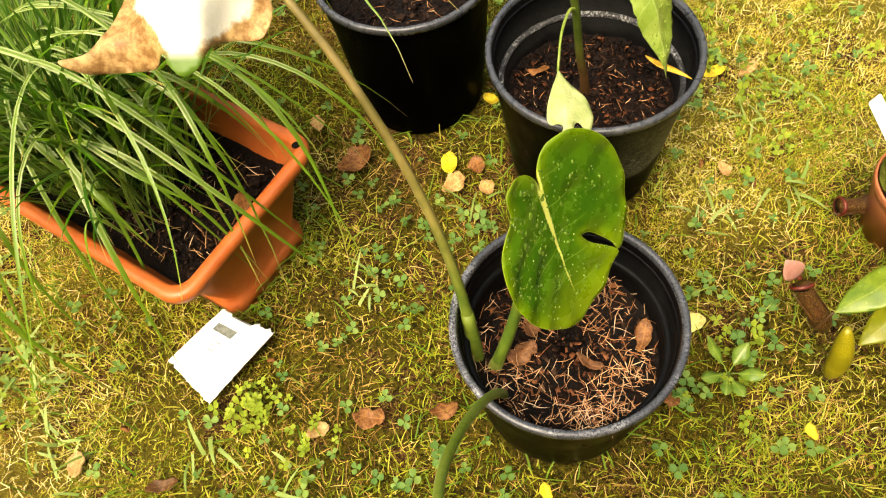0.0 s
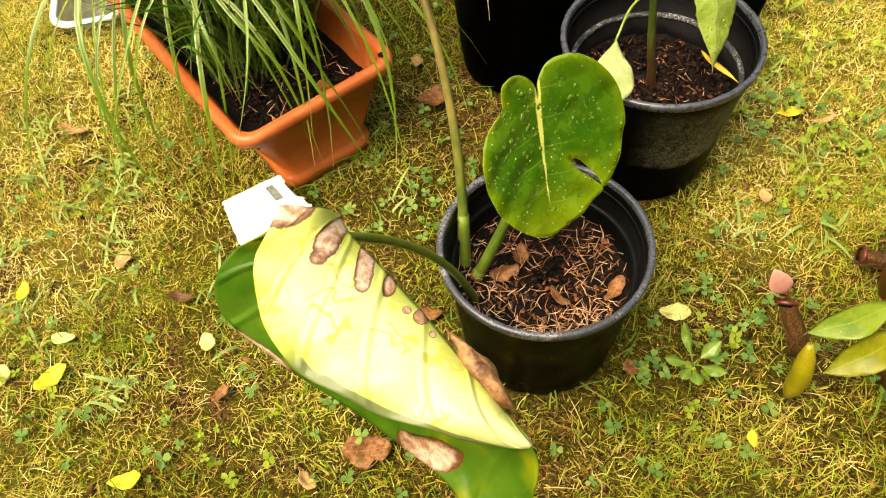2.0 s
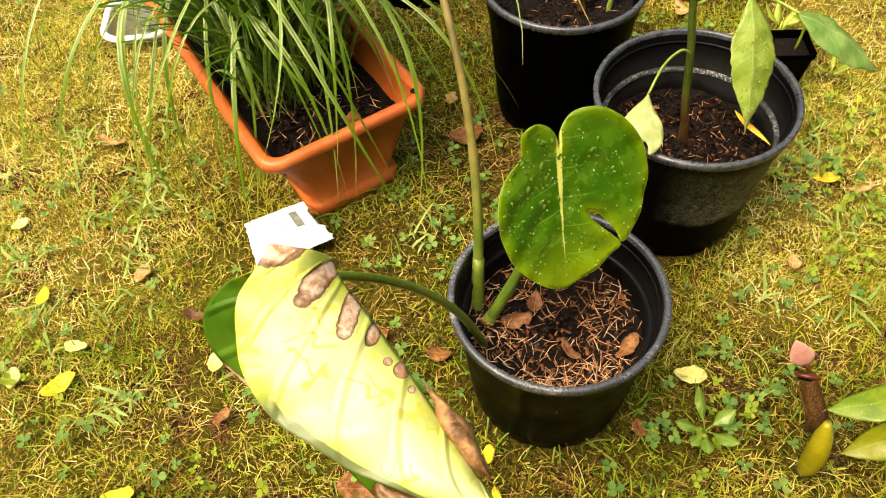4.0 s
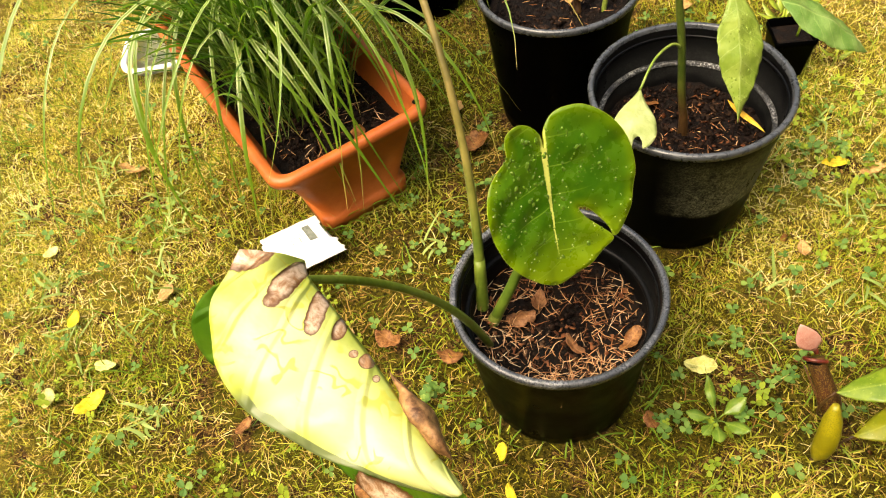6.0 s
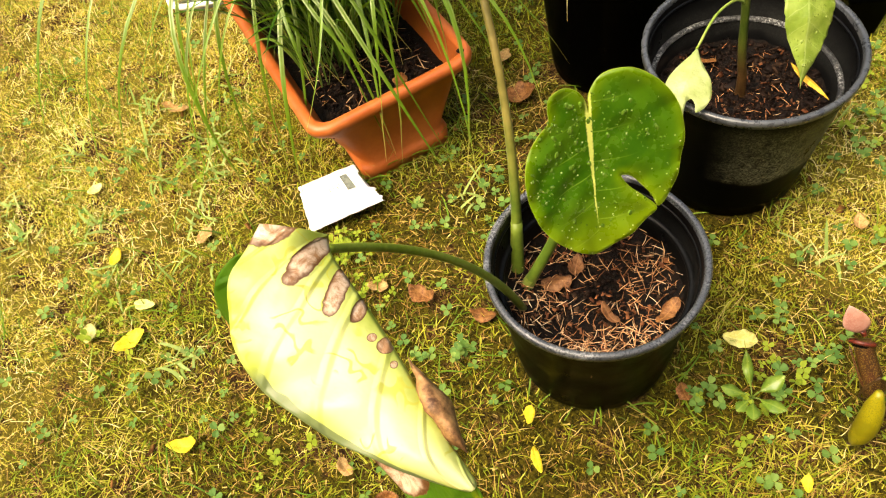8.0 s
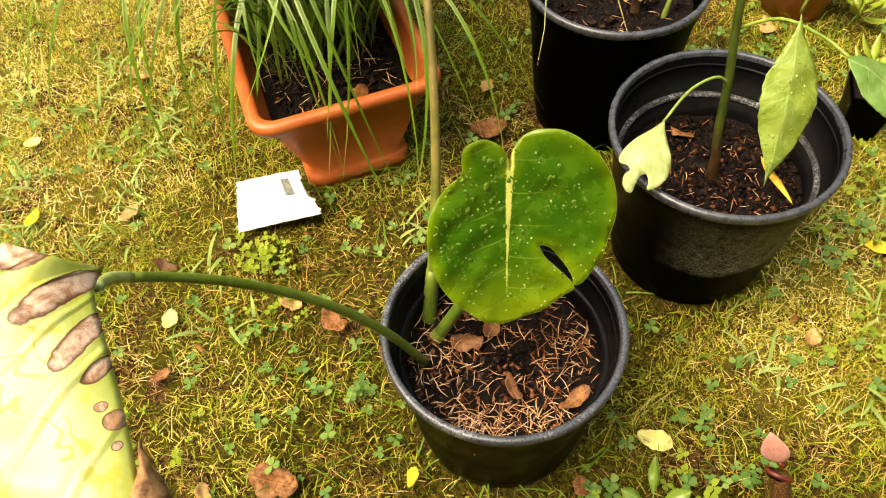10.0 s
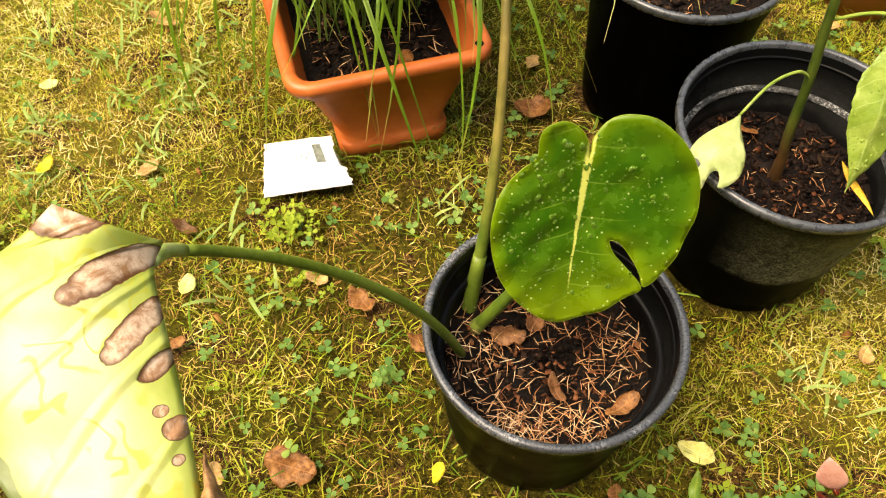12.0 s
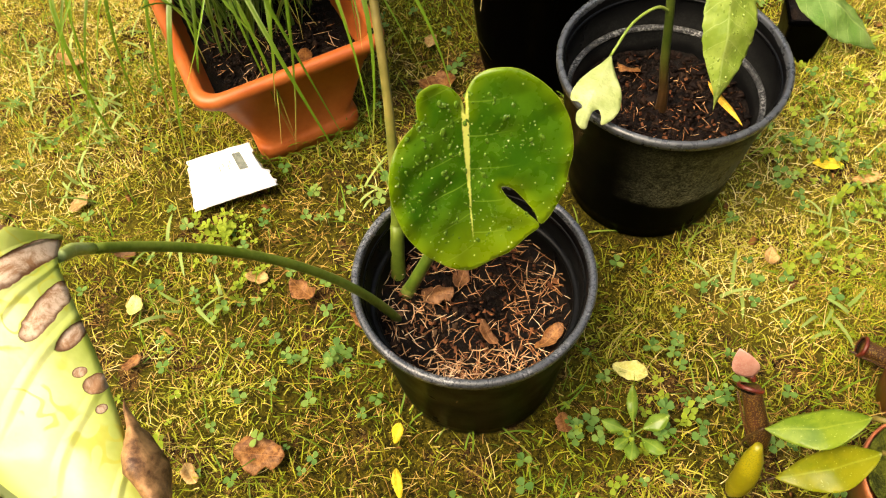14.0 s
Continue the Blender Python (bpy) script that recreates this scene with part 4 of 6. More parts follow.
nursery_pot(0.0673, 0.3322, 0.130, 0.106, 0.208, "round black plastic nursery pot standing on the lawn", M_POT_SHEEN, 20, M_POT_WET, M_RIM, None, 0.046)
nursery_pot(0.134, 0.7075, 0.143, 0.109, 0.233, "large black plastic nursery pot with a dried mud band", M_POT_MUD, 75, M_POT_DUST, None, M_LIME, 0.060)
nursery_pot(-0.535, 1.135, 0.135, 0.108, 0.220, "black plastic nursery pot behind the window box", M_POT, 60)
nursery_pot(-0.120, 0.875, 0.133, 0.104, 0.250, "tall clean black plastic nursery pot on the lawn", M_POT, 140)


def soil_rise(s):
    """Potting soil lies higher against the pot wall; s runs from the middle to the wall."""
    return 0.021 * np.clip((s - 0.45) / 0.55, 0.0, 1.0) ** 1.6


def soil_disc(x, y, z, radius, label, seed, bumpy=0.006, material=None, pit=None):
    rings, n = 30, 72
    verts, faces = [], []
    for i in range(rings + 1):
        r = radius * i / rings
        for j in range(n):
            a = 2 * math.pi * j / n
            px, py = r * math.cos(a), r * math.sin(a)
            q = Vector((px * 40 + seed, py * 40, seed))
            dip = 0.016 * math.exp(-((px - pit[0]) ** 2 + (py - pit[1]) ** 2) / pit[2] ** 2) if pit else 0.0
            verts.append((px, py, soil_rise(i / rings) - dip + bumpy * (noise.noise(q) + 0.6 * noise.noise(q * 3.1) + 0.4 * noise.noise(q * 7.0))))
    for i in range(rings):
        for j in range(n):
            faces.append((i * n + j, i * n + (j + 1) % n, (i + 1) * n + (j + 1) % n, (i + 1) * n + j))
    single("potting_soil", mesh_of("potting_soil", verts, faces), material or M_SOIL, label, "soil", m=pose(x, y, z))


def chips(name, places, size, material, label, flat=0.4):
    """Angular crumbs and bark chips, each an uneven little block."""
    cube = np.array([(-1, -1, -1), (1, -1, -1), (1, 1, -1), (-1, 1, -1), (-1, -1, 1), (1, -1, 1), (1, 1, 1), (-1, 1, 1)], dtype=float)
    sides = np.array([(0, 3, 2, 1), (4, 5, 6, 7), (0, 1, 5, 4), (1, 2, 6, 5), (2, 3, 7, 6), (3, 0, 4, 7)])
    verts, faces = [], []
    for i, (p, s) in enumerate(zip(places, size)):
        c = cube * (1 + RNG.uniform(-0.4, 0.35, cube.shape)) * np.array((1.0, RNG.uniform(0.28, 0.85), RNG.uniform(flat * 0.4, flat))) * s / 2
        r = np.array(Euler((RNG.normal(0, 0.4), RNG.normal(0, 0.4), RNG.uniform(0, 6.28))).to_matrix())
        verts.append(c @ r.T + p)
        faces.append(sides + 8 * i)
    single(name, mesh_of(name, np.concatenate(verts), np.concatenate(faces), smooth=False), material, label, name.replace("_", " "), kind="stuff")


def disc_places(x, y, z, radius, n, lift=0.002, pot=None):
    """Places on the soil of a pot; pot is the middle and radius of its soil where the heap lies off centre."""
    r, a = radius * np.sqrt(RNG.uniform(0, 1, n)), RNG.uniform(0, 6.283, n)
    px, py = x + r * np.cos(a), y + r * np.sin(a)
    cx, cy, cr = pot or (x, y, radius * 1.06)
    return np.column_stack([px, py, z + soil_rise(np.hypot(px - cx, py - cy) / cr) + RNG.uniform(-0.002, lift, n)])


def needles(name, places, length, thick, label, tilt=0.22):
    """Fallen needles: thin four-sided sticks that lie across one another."""
    verts, faces = [], []
    for i, (p, l) in enumerate(zip(places, length)):
        a, e = RNG.uniform(0, 6.283), abs(RNG.normal(0, tilt))
        d = np.array((math.cos(a) * math.cos(e), math.sin(a) * math.cos(e), math.sin(e)))
        s, u = np.array((-math.sin(a), math.cos(a), 0.0)), np.cross(d, (-math.sin(a), math.cos(a), 0.0))
        bend = RNG.normal(0, 0.05) * l
        width = thick * RNG.uniform(0.6, 1.35)
        rings = []
        for f, w in ((-0.5, 0.5), (0.0, 1.0), (0.5, 0.35)):
            c = np.array(p) + d * f * l + s * bend * (1 - 4 * f * f) + np.array((0, 0, math.sin(e) * l * 0.5))
            rings += [c + s * width * w / 2, c + u * width * w / 2, c - s * width * w / 2, c - u * width * w / 2]
        verts += rings
        b = 12 * i
        for k in (0, 4):
            faces += [(b + k + j, b + k + (j + 1) % 4, b + k + 4 + (j + 1) % 4, b + k + 4 + j) for j in range(4)]
    single(name, mesh_of(name, np.array(verts), faces), M_NEEDLE, label, "needles", kind="stuff")


POT1_SOIL, POT2_SOIL, POT3_SOIL = 0.108, 0.118, 0.185
soil_disc(0.0673, 0.3322, POT1_SOIL, 0.1125, "dark wet potting soil in the round pot", 3.0, pit=(0.010, 0.012, 0.020))
soil_disc(0.134, 0.7075, POT2_SOIL, 0.122, "dark crumbly potting soil in the muddy pot", 7.0)
soil_disc(-0.535, 1.135, 0.150, 0.116, "dark potting soil in the pot behind the box", 15.0)
soil_disc(-0.120, 0.875, POT3_SOIL, 0.116, "dark potting soil in the tall pot", 12.0)
chips("bark_chips", np.concatenate([disc_places(0.0673, 0.3322, POT1_SOIL, 0.106, 1900), disc_places(0.134, 0.7075, POT2_SOIL, 0.114, 4200, 0.004), disc_places(-0.12, 0.875, POT3_SOIL, 0.110, 1300)]), np.concatenate([RNG.gamma(2.0, 0.0015, 1900), RNG.gamma(2.4, 0.0018, 4200), RNG.gamma(2.0, 0.0019, 1300)]) + 0.001, M_BARK, "dark bark crumbs on the potting soil", 0.32)
P1 = (0.0673, 0.3322, 0.1125)
heaps = [disc_places(0.0673, 0.3322, POT1_SOIL + 0.004, 0.110, 440, 0.005, P1)]
for hx, hy, hr, hn in ((0.105, 0.250, 0.034, 70), (0.080, 0.262, 0.040, 50), (0.145, 0.300, 0.030, 40), (0.110, 0.395, 0.035, 36), (0.000, 0.290, 0.030, 26)):
    heaps.append(disc_places(hx, hy, POT1_SOIL + 0.005, hr, hn, 0.006, P1))
heaps = np.concatenate(heaps)
heaps = heaps[(np.hypot(heaps[:, 0] - 0.0673, heaps[:, 1] - 0.3322) < 0.109) & (np.hypot(heaps[:, 0] - 0.077, heaps[:, 1] - 0.344) > 0.020)]
chips("leaf_scraps", np.concatenate([disc_places(0.0673, 0.3322, POT1_SOIL + 0.004, 0.10, 300, 0.004), disc_places(0.134, 0.7075, POT2_SOIL + 0.003, 0.11, 300, 0.004)]), np.minimum(RNG.gamma(2.6, 0.0015, 600), 0.0070), M_SCRAP, "red-brown leaf scraps among the needles", 0.12)
needles("dry_needles", heaps, RNG.uniform(0.007, 0.025, len(heaps)), 0.00092, "dry tan conifer needles scattered on the soil")
needles("sparse_dry_needles", np.concatenate([disc_places(0.134, 0.70, POT2_SOIL + 0.003, 0.110, 190, 0.004, (0.134, 0.7075, 0.122)), disc_places(-0.12, 0.86, POT3_SOIL + 0.003, 0.10, 50, 0.004)]), RNG.uniform(0.004, 0.020, 240), 0.0010, "few dry needles on dark potting soil")


build_litter()


# ---- terracotta coloured window box ----
def rounded_rect(wide, long, r, n=7):
    pts = []
    for cx, cy, a0 in ((wide / 2 - r, long / 2 - r, 0), (-wide / 2 + r, long / 2 - r, 90), (-wide / 2 + r, -long / 2 + r, 180), (wide / 2 - r, -long / 2 + r, 270)):
        pts += [(cx + r * math.cos(radians(a0 + 90 * k / (n - 1))), cy + r * math.sin(radians(a0 + 90 * k / (n - 1)))) for k in range(n)]
    return pts


def loft(name, rings, cap_first=False, cap_last=False):
    n = len(rings[0][0])
    verts = [(x, y, z) for ring, z in rings for x, y in ring]
    faces = [(j * n + i, j * n + (i + 1) % n, (j + 1) * n + (i + 1) % n, (j + 1) * n + i) for j in range(len(rings) - 1) for i in range(n)]
    if cap_first:
        faces.append(tuple(range(n))[::-1])
    if cap_last:
        faces.append(tuple((len(rings) - 1) * n + i for i in range(n)))
    return mesh_of(name, verts, faces)


def window_box():
    m = Matrix(((BOX_X[0], BOX_Y[0], 0, BOX_MID[0]), (BOX_X[1], BOX_Y[1], 0, BOX_MID[1]), (0, 0, 1, 0), (0, 0, 0, 1)))
    box = thing("window_box", *BOX_MID, 0.0, "terracotta-coloured plastic window box planted with sedge", "planter")
    w, l, h = BOX_WIDE, BOX_LONG, BOX_HIGH
    rr = rounded_rect
    part("body", loft("box_body", [(rr(w - 0.122, l - 0.056, 0.02), -0.016), (rr(w - 0.120, l - 0.054, 0.022), 0.012), (rr(w - 0.126, l - 0.060, 0.022), 0.015), (rr(w - 0.134, l - 0.068, 0.024), 0.022), (rr(w - 0.058, l - 0.050, 0.026), h - 0.052), (rr(w - 0.046, l - 0.042, 0.028), h - 0.046), (rr(w - 0.034, l - 0.034, 0.03), h - 0.022), (rr(w - 0.012, l - 0.012, 0.032), h - 0.018)], True), M_BOX, box, m=m)
    part("inner_wall", loft("box_inner_wall", [(rr(w - 0.040, l - 0.040, 0.022), h - 0.004), (rr(w - 0.050, l - 0.050, 0.022), h - 0.03), (rr(w - 0.074, l - 0.062, 0.02), h - 0.056), (rr(w - 0.146, l - 0.080, 0.02), 0.03)], False, True), M_BOX, box, m=m)
    part("rim", loft("box_rim", [(rr(w - 0.014, l - 0.014, 0.032), h - 0.020), (rr(w - 0.002, l - 0.002, 0.036), h - 0.017), (rr(w, l, 0.036), h - 0.008), (rr(w - 0.005, l - 0.005, 0.034), h - 0.001), (rr(w - 0.016, l - 0.016, 0.03), h + 0.001), (rr(w - 0.030, l - 0.030, 0.026), h), (rr(w - 0.038, l - 0.038, 0.023), h - 0.003), (rr(w - 0.042, l - 0.042, 0.022), h - 0.008)]), M_BOX, box, m=m)
    hole = lathe("rim_hole", [(0.0, 0.0), (0.0055, 0.0), (0.0062, 0.0006)], 16)
    part("rim_hole", hole, M_SOIL, box, "dark hanging hole in the rim", m @ pose(w / 2 - 0.022, -l / 2 + 0.022, h + 0.0015))
    return m


BOX_POSE = window_box()


def box_soil():
    w, l = BOX_WIDE - 0.068, BOX_LONG - 0.060
    nx, ny = 26, 64
    verts = []
    for j in range(ny + 1):
        for i in range(nx + 1):
            x, y = w * (i / nx - 0.5), l * (j / ny - 0.5)
            q = Vector((x * 40 + 31, y * 40, 2.0))
            verts.append((x, y, 0.004 * (noise.noise(q) + 0.8 * noise.noise(q * 3.0) + 0.6 * noise.noise(q * 7.0))))
    faces = [(j * (nx + 1) + i, j * (nx + 1) + i + 1, (j + 1) * (nx + 1) + i + 1, (j + 1) * (nx + 1) + i) for j in range(ny) for i in range(nx)]
    single("potting_soil", mesh_of("box_soil", verts, faces), M_SOIL, "dark potting soil in the window box", "soil", m=BOX_POSE @ pose(0, 0, 0.118))


box_soil()


def in_box(n, along=(-0.27, 0.1)):
    u, v = RNG.uniform(-0.095, 0.095, n), RNG.uniform(*along, n)
    p = BOX_MID + np.outer(u, BOX_X) + np.outer(v, BOX_Y)
    return np.column_stack([p, np.full(n, 0.123) + RNG.uniform(-0.001, 0.004, n)])


chips("soil_crumbs", in_box(2200), RNG.gamma(2.0, 0.0016, 2200) + 0.001, M_BARK, "dark crumbs on the window box soil", 0.7)
needles("box_needles", in_box(150, (-0.28, 0.0)), RNG.uniform(0.01, 0.034, 150), 0.0011, "dry needles and straw on the window box soil")


# ---- striped sedge in the window box ----
def sedge_strip(path, width, twist):
    """Vertices, faces and uv of one arching blade with a keeled cross-section."""
    tang = np.gradient(path, axis=0)
    tang /= np.linalg.norm(tang, axis=1, keepdims=True)
    side = np.cross(tang, (0, 0, 1.0))
    side /= np.linalg.norm(side, axis=1, keepdims=True) + 1e-9
    up = np.cross(side, tang)
    n = len(path)
    s = np.linspace(0, 1, n)
    w = width * np.minimum(1.0, 0.45 + 2.2 * s) * np.clip((1.02 - s) * 3.6, 0.04, 1.0)
    a = twist * s
    d = side * np.cos(a)[:, None] + up * np.sin(a)[:, None]
    k = np.cross(tang, d)
    verts = np.stack([path - d * w[:, None] / 2 + k * w[:, None] * 0.16, path, path + d * w[:, None] / 2 + k * w[:, None] * 0.16], 1).reshape(-1, 3)
    uv = np.stack([np.stack([np.full(n, c), s], 1) for c in (0.0, 0.5, 1.0)], 1).reshape(-1, 2)
    f = [(3 * i + c, 3 * i + c + 1, 3 * i + c + 4, 3 * i + c + 3) for i in range(n - 1) for c in (0, 1)]
    return verts, np.array(f), uv


def sedge():
    heart = BOX_MID + BOX_Y * 0.035
    plant = thing("sedge_plant", *heart, 0.12, "green and cream striped sedge arching over its window box", "ornamental grass")

    def root(spread=1.0):
        q = heart + BOX_X * np.clip(RNG.normal(0, 0.040), -0.09, 0.09) * spread + BOX_Y * np.clip(RNG.normal(0, 0.085), -0.2, 0.2) * spread
        return np.array((*q, 0.118))

    verts, faces, uvs, count = [], [], [], 0
    for i in range(1250):
        b = root()
        out = b[:2] - heart
        az = math.atan2(out[1], out[0]) + RNG.normal(0, 0.9)
        length = RNG.uniform(0.14, 0.42)
        rise, droop = RNG.uniform(1.15, 1.54), RNG.uniform(0.3, 1.5) * (0.6 + length)
        pts, p = [b], b.copy()
        for k in range(13):
            e = rise - droop * ((k + 0.5) / 13) ** 1.5
            p = p + length / 13 * np.array((math.cos(e) * math.cos(az), math.cos(e) * math.sin(az), math.sin(e)))
            pts.append(p.copy())
        v, f, t = sedge_strip(np.array(pts), RNG.uniform(0.0032, 0.0068), RNG.normal(0, 0.6))
        verts.append(v), faces.append(f + count), uvs.append(t)
        count += len(v)
    bush = part("tuft", mesh_of("tuft", np.concatenate(verts), np.concatenate(faces), np.concatenate(uvs)), M_SEDGE_TUFT, plant)
    tagged(bush, kind="stuff")
    ends = [(-0.46, 0.40, 0.02), (-0.60, 0.335, 0.015), (-0.596, 0.321, 0.05), (-0.498, 0.319, 0.015), (-0.22, 0.508, 0.02), (-0.718, 0.187, 0.015), (-0.822, 0.43, 0.02), (-0.325, 0.475, 0.05), (-0.17, 0.62, 0.10), (-0.77, 0.33, 0.05), (-0.55, 0.33, 0.10), (-0.13, 0.72, 0.10)]
    ends += [(-0.20, 0.80, 0.16), (-0.10, 0.64, 0.26), (-0.20, 0.52, 0.25), (-0.36, 0.34, 0.22), (-0.50, 0.25, 0.22), (-0.62, 0.22, 0.16), (-0.04, 0.76, 0.26), (-0.68, 0.16, 0.22), (-0.33, 0.58, 0.19), (-0.41, 0.44, 0.20), (-0.30, 0.90, 0.15), (-0.45, 0.98, 0.12), (-0.75, 1.02, 0.1)]
    ends += [(-0.178, 0.474, 0.02), (-0.127, 0.615, 0.08), (-0.443, 0.360, 0.03), (-0.560, 0.285, 0.02), (-0.635, 0.382, 0.02), (-0.282, 0.436, 0.10), (-0.309, 0.447, 0.16), (-0.330, 0.480, 0.06), (-0.210, 0.490, 0.02), (-0.323, 0.447, 0.08), (-0.193, 0.459, 0.02), (-0.485, 0.384, 0.03), (-0.545, 0.385, 0.02)]
    for i in range(16):
        q = BOX_MID + BOX_X * RNG.uniform(-0.10, 0.11) + BOX_Y * RNG.uniform(-0.31, -0.10)
        ends.append((q[0], q[1], RNG.uniform(0.13, 0.22)))
    for x, y, z in ends:
        b, e = root(), np.array((x, y, z))
        flat = e - b
        high = 0.16 + 0.40 * np.linalg.norm(flat[:2]) * RNG.uniform(0.55, 1.35)
        aside = np.array((-flat[1], flat[0])) * RNG.normal(0, 0.22)
        path = bezier([b, b + np.array((*(flat[:2] * 0.10 + aside * 0.3), high)), b + np.array((*(flat[:2] * RNG.uniform(0.68, 0.86) + aside), high * RNG.uniform(0.9, 1.15))), e], 20)
        v, f, t = sedge_strip(path, RNG.uniform(0.0046, 0.0080), RNG.normal(0, 0.35))
        part("blade", mesh_of("sedge_blade", v, f, t), M_SEDGE, plant)


sedge()


# ---- the young monstera in the round pot ----
def monstera():
    plant = thing("monstera_plant", -0.02, 0.31, POT1_SOIL, "young split-leaf plant with one fresh and two withered leaves", "house plant")

    # the fresh upright leaf, x across and y down its midrib
    out = [(0.0, 0.0), (-0.001, -0.015), (-0.009, -0.029), (-0.023, -0.037), (-0.037, -0.034), (-0.042, -0.024), (-0.044, -0.009), (-0.057, -0.001), (-0.073, 0.015), (-0.084, 0.038), (-0.086, 0.062), (-0.082, 0.095), (-0.07, 0.121), (-0.052, 0.143), (-0.032, 0.157), (-0.009, 0.156), (0.02, 0.147), (0.036, 0.14), (0.047, 0.131), (0.035, 0.112), (0.023, 0.095), (0.019, 0.082), (0.029, 0.086), (0.039, 0.102), (0.046, 0.117), (0.049, 0.13), (0.063, 0.122), (0.077, 0.104), (0.088, 0.078), (0.095, 0.049), (0.091, 0.021), (0.076, -0.007), (0.054, -0.028), (0.034, -0.034), (0.016, -0.031), (0.004, -0.018), (0.002, -0.006)]
    dense = spline([*out, out[0]], 150)[:-1]
    outline = [(float(x), float(y)) for x, y in dense]

    def bend(x, y):
        v = max(0.0, y)
        mid = x + 0.148 * y
        ripple = 0.0012 * math.cos(2 * math.pi * (y - 0.9 * abs(mid)) / 0.048) * min(1.0, abs(mid) / 0.03)
        return 0.0175 * x * x - 0.525 * v * v - 0.111 * math.sqrt(mid * mid + 0.00006) + ripple + 0.002 * noise.noise(Vector((x * 40, y * 40, 1.0)))

    flip = Matrix(((0.6242, 0.3091, -0.7176, 0.0366), (0.7809, -0.2193, 0.5848, 0.3778), (0.0234, -0.9254, -0.3782, 0.3911), (0, 0, 0, 1)))
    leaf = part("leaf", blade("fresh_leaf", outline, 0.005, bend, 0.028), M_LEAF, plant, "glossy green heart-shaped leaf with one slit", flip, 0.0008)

    loop = [*outline, outline[0]]
    part("margin", tube("leaf_margin", np.array([(x, y, bend(x, y)) for x, y in loop]), (0.0005, 0.0005), 6), M_MARGIN, leaf, "thin yellow-green leaf margin", flip)

    drops_v, drops_f, c = [], [], 0
    for _ in range(760):
        x, y = RNG.uniform(-0.095, 0.095), RNG.uniform(-0.04, 0.15)
        if ((x + 0.004) / 0.076) ** 2 + ((y - 0.056) / 0.078) ** 2 > 1 or (0.01 < x < 0.06 and 0.055 < y < 0.115):
            continue
        if abs(x) < 0.006 and y < 0.0:
            continue
        r = min(0.0026, 0.0006 + RNG.gamma(1.0, 0.00048)) * (1.3 if y < 0.03 else 1.0)
        z = bend(x, y)
        n = 8
        sign = -1.0
        long, lean = RNG.uniform(0.9, 1.5), RNG.uniform(-0.4, 0.4)
        edge = RNG.uniform(0.78, 1.15, n)
        for lvl, hgt in ((1.0, 0.0003), (0.8, 0.34), (0.4, 0.50)):
            for k in range(n):
                a = 2 * math.pi * k / n
                drops_v.append((x + r * lvl * edge[k] * (math.cos(a) + lean * math.sin(a)), y + long * r * lvl * edge[k] * math.sin(a), z + sign * (0.0004 + r * hgt)))
        drops_v.append((x, y, z + sign * (0.0004 + r * 0.54)))
        for lvl in (0, 1):
            drops_f += [(c + lvl * n + k, c + lvl * n + (k + 1) % n, c + lvl * n + n + (k + 1) % n, c + lvl * n + n + k) for k in range(n)]
        drops_f += [(c + 2 * n + k, c + 2 * n + (k + 1) % n, c + 3 * n) for k in range(n)]
        drops_f.append(tuple(c + k for k in range(n))[::-1])
        c += 3 * n + 1
    tagged(part("rain_water", mesh_of("rain_water", drops_v, drops_f), M_DROP, leaf, m=flip), kind="stuff")

    short = spline([(-0.020, 0.312, POT1_SOIL - 0.004), (-0.004, 0.325, 0.15), (0.014, 0.348, 0.21), (0.032, 0.382, 0.30), (0.042, 0.392, 0.36), (0.038, 0.382, 0.389)], 24)
    part("petiole", tube("short_petiole", short, (0.0080, 0.0072, 0.0060, 0.0042, 0.0038)), M_TALL, plant)
    part("sheath", tube("sheath", short[:4], (0.0095, 0.0088, 0.0072)), M_SHEATH, plant, "pale torn leaf sheath")

    # the tall old stalk and its withered leaf, which hangs over the window box
    tall = bezier([(-0.028, 0.315, POT1_SOIL - 0.004), (-0.056, 0.326, 0.05), (0.010, 0.354, 0.381), (-0.234, 0.574, 0.551)], 30)
    hang = bezier([tall[-1], (-0.32, 0.66, 0.60), (-0.28, 0.56, 0.80), (-0.179, 0.394, 0.692)], 18)[1:]
    part("stalk", tube("tall_stalk", np.concatenate([tall, hang]), (0.0105, 0.0074, 0.0050, 0.0040, 0.0040, 0.0040)), M_TALL, plant, "long olive-brown stalk")
    part("stalk_base", tube("stalk_base", tall[:13], (0.0125, 0.0112, 0.0094, 0.0074), 14), M_TALL, plant, "green grooved foot of the stalk")

    # the low old stalk that reaches out towards the path, and its folded leaf
    low = bezier([(-0.006, 0.283, POT1_SOIL - 0.004), (-0.019, 0.19, 0.46), (-0.1, 0.045, 0.491), (0.012, 0.049, 0.598)], 30)
    low = low[:22]
    part("stalk", tube("low_stalk", low, (0.0054, 0.0044, 0.0038, 0.0035)), M_PETIOLE, plant, "arching green stalk")
    knee = spline([low[-1], (-0.036, 0.066, 0.535), (-0.028, 0.060, 0.546), (-0.018, 0.053, 0.559)], 12)
    part("knee", tube("stalk_knee", knee, (0.0036, 0.0041, 0.0034)), M_KNEE, plant, "pale swollen knee of the stalk")

